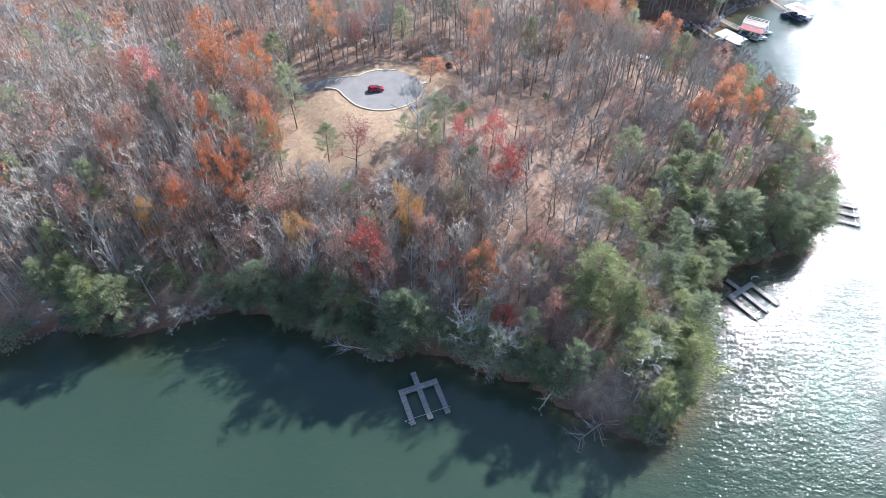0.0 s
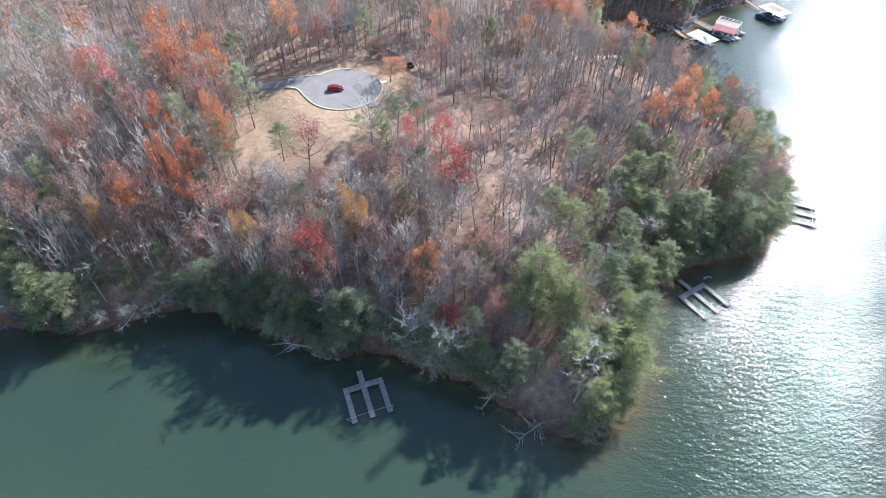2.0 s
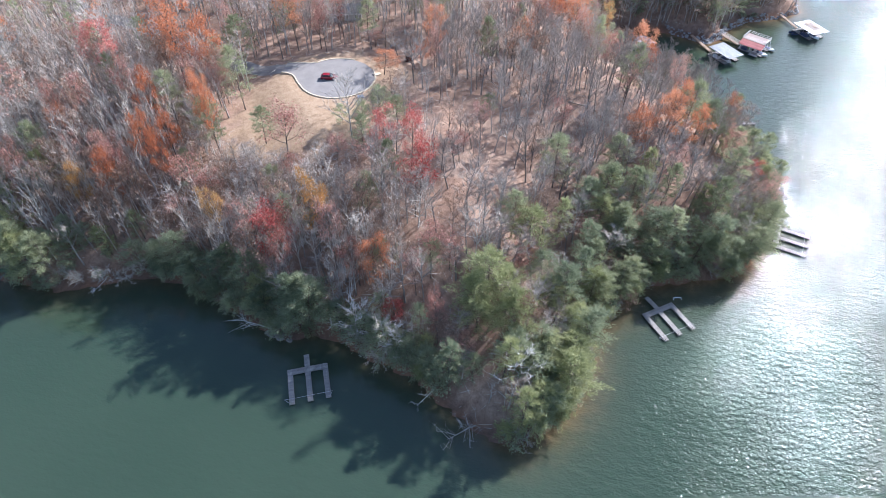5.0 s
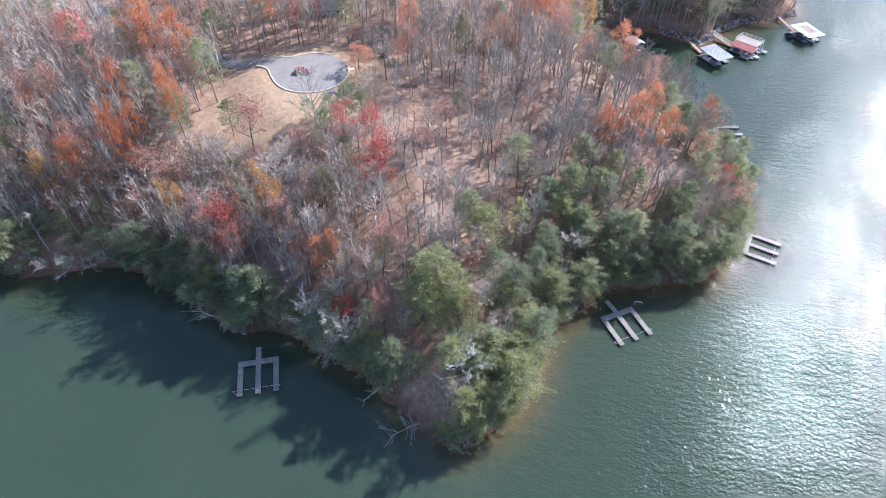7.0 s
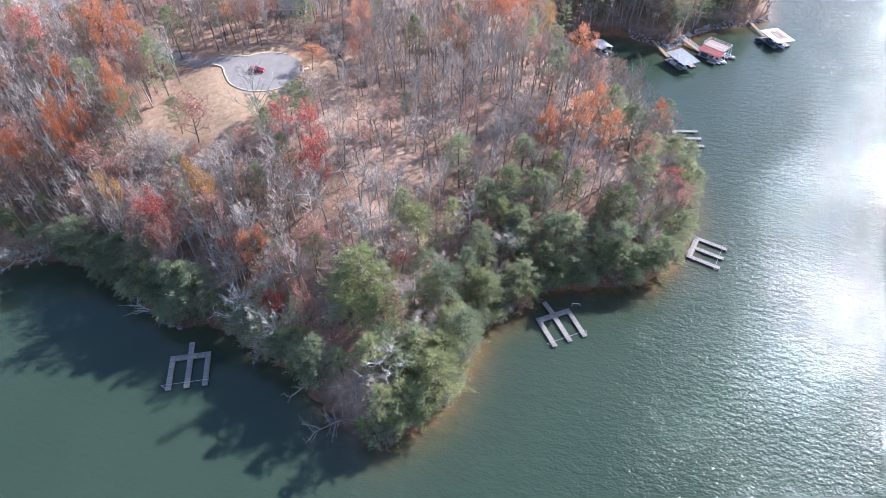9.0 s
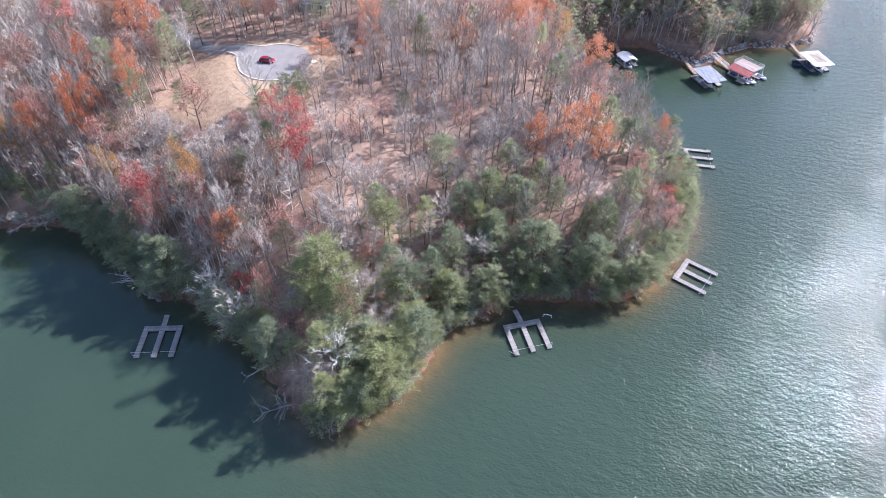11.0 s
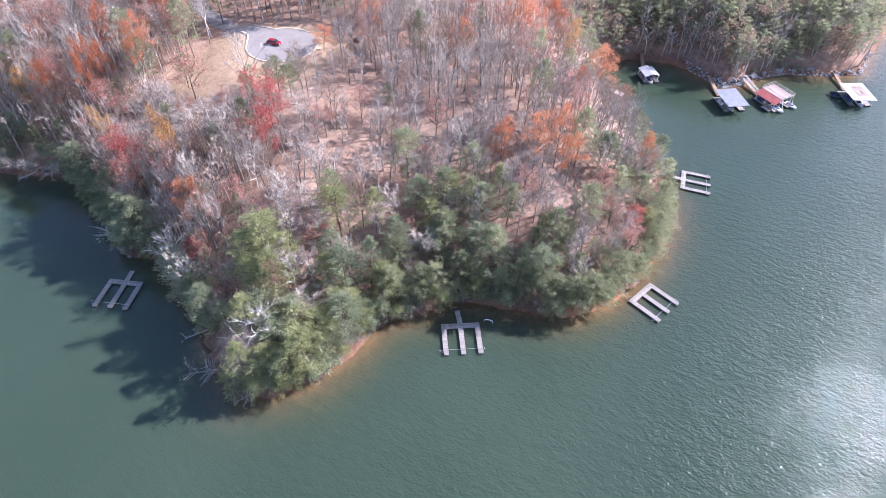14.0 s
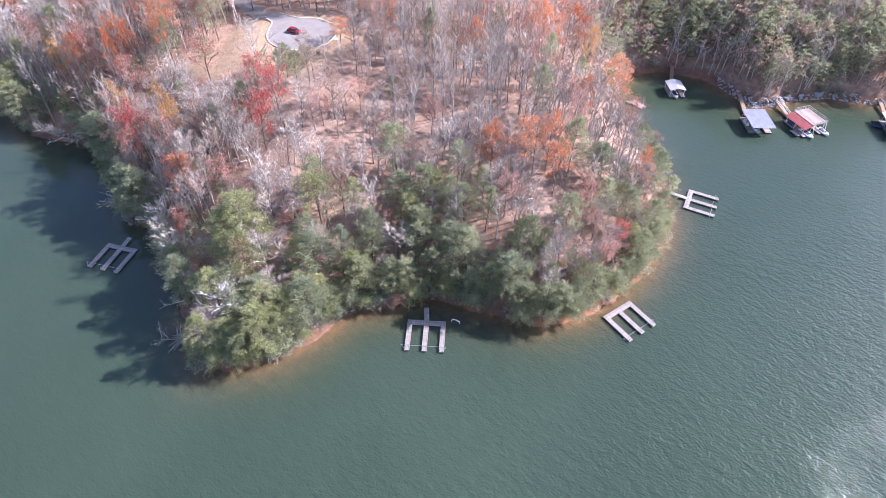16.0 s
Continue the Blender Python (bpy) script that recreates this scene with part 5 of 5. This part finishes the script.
for x, y, turn, length, r in ((31.5, 120.4, -32, 3.4, 0.26), (58.4, 125.3, -42, 3.2, 0.2), (52, 131, 15, 6, 0.16), (42, 124, 160, 5, 0.15), (65, 118, 40, 7, 0.17),
                              (47, 138, -10, 6, 0.18), (17, 152, 8, 8, 0.2), (72, 138, 70, 6, 0.16), (-18, 103, 20, 7, 0.18), (36, 108, 120, 5, 0.15), (60, 147, -25, 7, 0.18), (-40, 100, 60, 8, 0.18)):
    fallen_tree("fallen_log", "weathered fallen log lying on the leaf litter", x, y, turn, length, r, 0, BARK_GREY)

# ---------------------------------------------------------------- rock banks
def stone_bank(label, points, count, size, spread=1.5, mat=ROCK):
    rng = random.Random(int(points[0][0]))
    meshes = []
    for k in range(5):
        bm = bmesh.new()
        bmesh.ops.create_icosphere(bm, subdivisions=1, radius=1)
        for v in bm.verts:
            v.co *= rng.uniform(0.72, 1.2)
            v.co.z *= 0.7
        me = bpy.data.meshes.new("stone")
        bm.to_mesh(me)
        bm.free()
        me.materials.append(mat)
        meshes.append(me)
    bank_ob = thing("stone_bank", label, "rock bank")
    lengths = [math.hypot(b[0] - a[0], b[1] - a[1]) for a, b in zip(points, points[1:])]
    for _ in range(count):
        i = rng.choices(range(len(lengths)), lengths)[0]
        a, b = points[i], points[i + 1]
        u, off = rng.random(), rng.uniform(-0.3, spread)
        nx, ny = -(b[1] - a[1]) / lengths[i], (b[0] - a[0]) / lengths[i]
        x, y = a[0] + (b[0] - a[0]) * u + nx * off, a[1] + (b[1] - a[1]) * u + ny * off
        r = size * rng.uniform(0.6, 1.4)
        stone = part("stone", rng.choice(meshes), None, bank_ob)
        stone.matrix_basis = pose(x, y, max(float(ground_z(x, y)), -0.1) + 0.12 + 0.28 * max(off, 0), rng.uniform(-30, 30), rng.uniform(-30, 30), rng.uniform(0, 360)) @ Matrix.Diagonal((r, r, r, 1))


stone_bank("grey riprap stones piled along the cove bank", [(101, 238.2), (106, 236), (111.4, 233.2), (116.6, 231), (122.6, 236.4), (125.8, 243.6)], 300, 0.42, 1.3)
stone_bank("grey riprap stones round the small headland", [(125.8, 243.6), (134.5, 252.6), (142, 256), (149.5, 259), (158.9, 266), (160.8, 276), (162.2, 286)], 300, 0.42, 1.2)
stone_bank("scattered pale stones on the orange beach", [(106.5, 110.3), (111.6, 116.6), (115.7, 126), (117.8, 138), (117.8, 149), (115.6, 160)], 110, 0.2, 1.4)
stone_bank("flat grey rock ledge at the shaded waterline", [(-3.6, 73.2), (-0.5, 72.2), (2.5, 71.6)], 26, 0.55, 1.2, ROCK_DARK)
stone_bank("line of stones at the grassy bank", [(-84, 71), (-80, 72.4), (-74, 77.4), (-70, 78.6)], 60, 0.28, 0.6, ROCK_DARK)


# ---------------------------------------------------------------- houses among the trees
SIDING = surface("grey_house_siding", (0.26, 0.27, 0.28), (0.38, 0.39, 0.40), 0.6, 10, 0.8, 0.01)
SHINGLE = surface("pale_grey_shingles", (0.34, 0.35, 0.37), (0.52, 0.53, 0.55), 0.8, 8, 0.8, 0.02)
DARK_SHINGLE = surface("dark_grey_shingles", (0.10, 0.105, 0.115), (0.20, 0.205, 0.22), 0.8, 8, 0.85, 0.02)


def house(label, x, y, turn, length, width, wall_h, roof_h, roof_mat, windows=3):
    """A gabled house whose ridge runs along its length."""
    z = float(min(ground_z(x + dx, y + dy) for dx in (-4, 4) for dy in (-4, 4)))
    ob = thing("house", label, "house", pose(x, y, z, 0, 0, turn))
    l, w = length / 2, width / 2
    s = Shape()
    s.v += [(-l, -w, -0.5), (l, -w, -0.5), (l, w, -0.5), (-l, w, -0.5), (-l, -w, wall_h), (l, -w, wall_h), (l, w, wall_h), (-l, w, wall_h), (-l, 0, wall_h + roof_h), (l, 0, wall_h + roof_h)]
    s.f += [(0, 1, 5, 4), (2, 3, 7, 6), (1, 2, 6, 9, 5), (3, 0, 4, 8, 7)]
    part("wall", s, SIDING, ob)
    e, drop = 0.45, 0.45 * roof_h / w
    for k in (-1, 1):
        r = Shape()
        r.v += [(-l - e, 0, wall_h + roof_h + 0.12), (l + e, 0, wall_h + roof_h + 0.12), (l + e, k * (w + e), wall_h - drop + 0.12), (-l - e, k * (w + e), wall_h - drop + 0.12)]
        r.v += [(a, b, c - 0.14) for a, b, c in r.v]
        r.f += [(0, 1, 2, 3), (7, 6, 5, 4), (0, 4, 5, 1), (1, 5, 6, 2), (2, 6, 7, 3), (3, 7, 4, 0)]
        part("roof", r, roof_mat, ob)
        part("fascia", Shape().box(0, k * (w + e), wall_h - drop + 0.02, length + 2 * e, 0.06, 0.22), WHITE_PAINT, ob, "white roof edge board")
    for i in range(windows):
        cx = -l + length * (i + 0.5) / windows
        win = part("window", Shape().box(cx, -w - 0.02, wall_h * 0.55, 1.1, 0.08, 1.3), WHITE_PAINT, ob, "white framed window")
        part("pane", Shape().box(cx, -w - 0.05, wall_h * 0.55, 0.9, 0.06, 1.1), GLASS_DARK, win)
    part("door", Shape().box(-l + length * 0.5 / windows + 1.6, -w - 0.02, 1.0, 0.95, 0.08, 2.05), WOOD_BROWN, ob)
    return ob


house("small house with a pale grey roof in the woods", -95.5, 103.0, 28, 9, 7.5, 3.0, 2.2, SHINGLE)
house("low shed with a dark grey roof by the bank", -93.5, 91.5, 20, 6, 4.5, 2.4, 1.3, DARK_SHINGLE, 2)
house("grey house with white trim behind bare trees", -12.0, 184.0, 12, 9, 7, 2.8, 1.7, DARK_SHINGLE, 3)

# ---------------------------------------------------------------- the small landing on the west bank
old = thing("wooden_landing", "broken grey wooden landing lying on the bank", "landing", pose(-78.4, 77.6, float(ground_z(-78.4, 77.6)) + 0.25, 0, 4, 32))
part("deck", decking(4.2, 2.0, 0.1, -2.1, 0), WOOD_GREY, old)
for yy in (-0.85, 0.85):
    part("joist", Shape().box(0, yy, -0.05, 4.2, 0.1, 0.24), WOOD_GREY, old)
for lab, x, y, turn in (("white plastic lawn chair on the shaded bank", -76.4, 82.0, 40), ("pale faded lawn chair on the shaded bank", -74.6, 80.8, 75)):
    chair = thing("lawn_chair", lab, "chair", pose(x, y, float(ground_z(x, y)) + 0.02, 0, 0, turn), "chairs on the bank")
    part("seat", Shape().box(0, 0, 0.42, 0.6, 0.6, 0.06), WHITE_PAINT, chair)
    part("backrest", Shape().box(-0.3, 0, 0.8, 0.6, 0.06, 0.75, math.pi / 2), WHITE_PAINT, chair)
    for dx in (-0.25, 0.25):
        for dy in (-0.25, 0.25):
            part("leg", Shape().box(dx, dy, 0.2, 0.06, 0.06, 0.42), WHITE_PAINT, chair)
canoe = thing("green_kayak", "small green kayak pulled up at the waterline", "kayak", pose(-71.4, 79.6, float(ground_z(-71.4, 79.6)) - 0.02, 0, 0, -70))
s = Shape()
boat_hull(s, 0, 0, 0.12, 3.0, 0.75)
part("hull", s, GREEN_STEEL, canoe)

# dark bush and dry grass by the turning circle
bush = thing("dark_bush", "round dark reddish brown bush on the dry grass", "bush", pose(12.9, 159.0, float(ground_z(12.9, 159.0)), 0, 0, 0))
rb = random.Random(5)
s = Shape()
for i in range(700):
    d = Vector((rb.gauss(0, 1), rb.gauss(0, 1), abs(rb.gauss(0, 1)))).normalized()
    s.leaf(d * rb.uniform(0.5, 1.05) * 1.15 + Vector((0, 0, 0.3)), d + Vector((0, 0, 0.3)), 0.22)
part("crown", s, foliage("dark_red_leaves", [(0.1, (0.05, 0.02, 0.02)), (0.9, (0.13, 0.045, 0.04))]), bush)
part("stem", Shape().tube([(0, 0, -0.2), (0, 0, 0.9)], [0.08, 0.05], 6), BARK_DARK, bush)
tufts = Shape()
tr = np.random.RandomState(9)
pts = np.stack([tr.uniform(-36, 20, 5200), tr.uniform(108, 163, 5200)], -1)
inside = polygon_distance(MEADOW, pts[:, 0], pts[:, 1]) > -1.5
pts = pts[inside & (np.hypot(pts[:, 0] - TURN_X, pts[:, 1] - TURN_Y) > TURN_R + 0.6)]
for (x, y), z in zip(pts.tolist(), ground_z(pts[:, 0], pts[:, 1]).tolist()):
    if road_distance(x, y) < 3.2:
        continue
    for _ in range(3):
        tufts.spike((x + R.uniform(-0.2, 0.2), y + R.uniform(-0.2, 0.2), z), (x + R.uniform(-0.35, 0.35), y + R.uniform(-0.35, 0.35), z + R.uniform(0.04, 0.11)), 0.03)
tagged(new("dry_grass", tufts.mesh("dry_grass", DRY_GRASS)), "tan dry grass tufts on the open slope", "grass", kind="stuff")
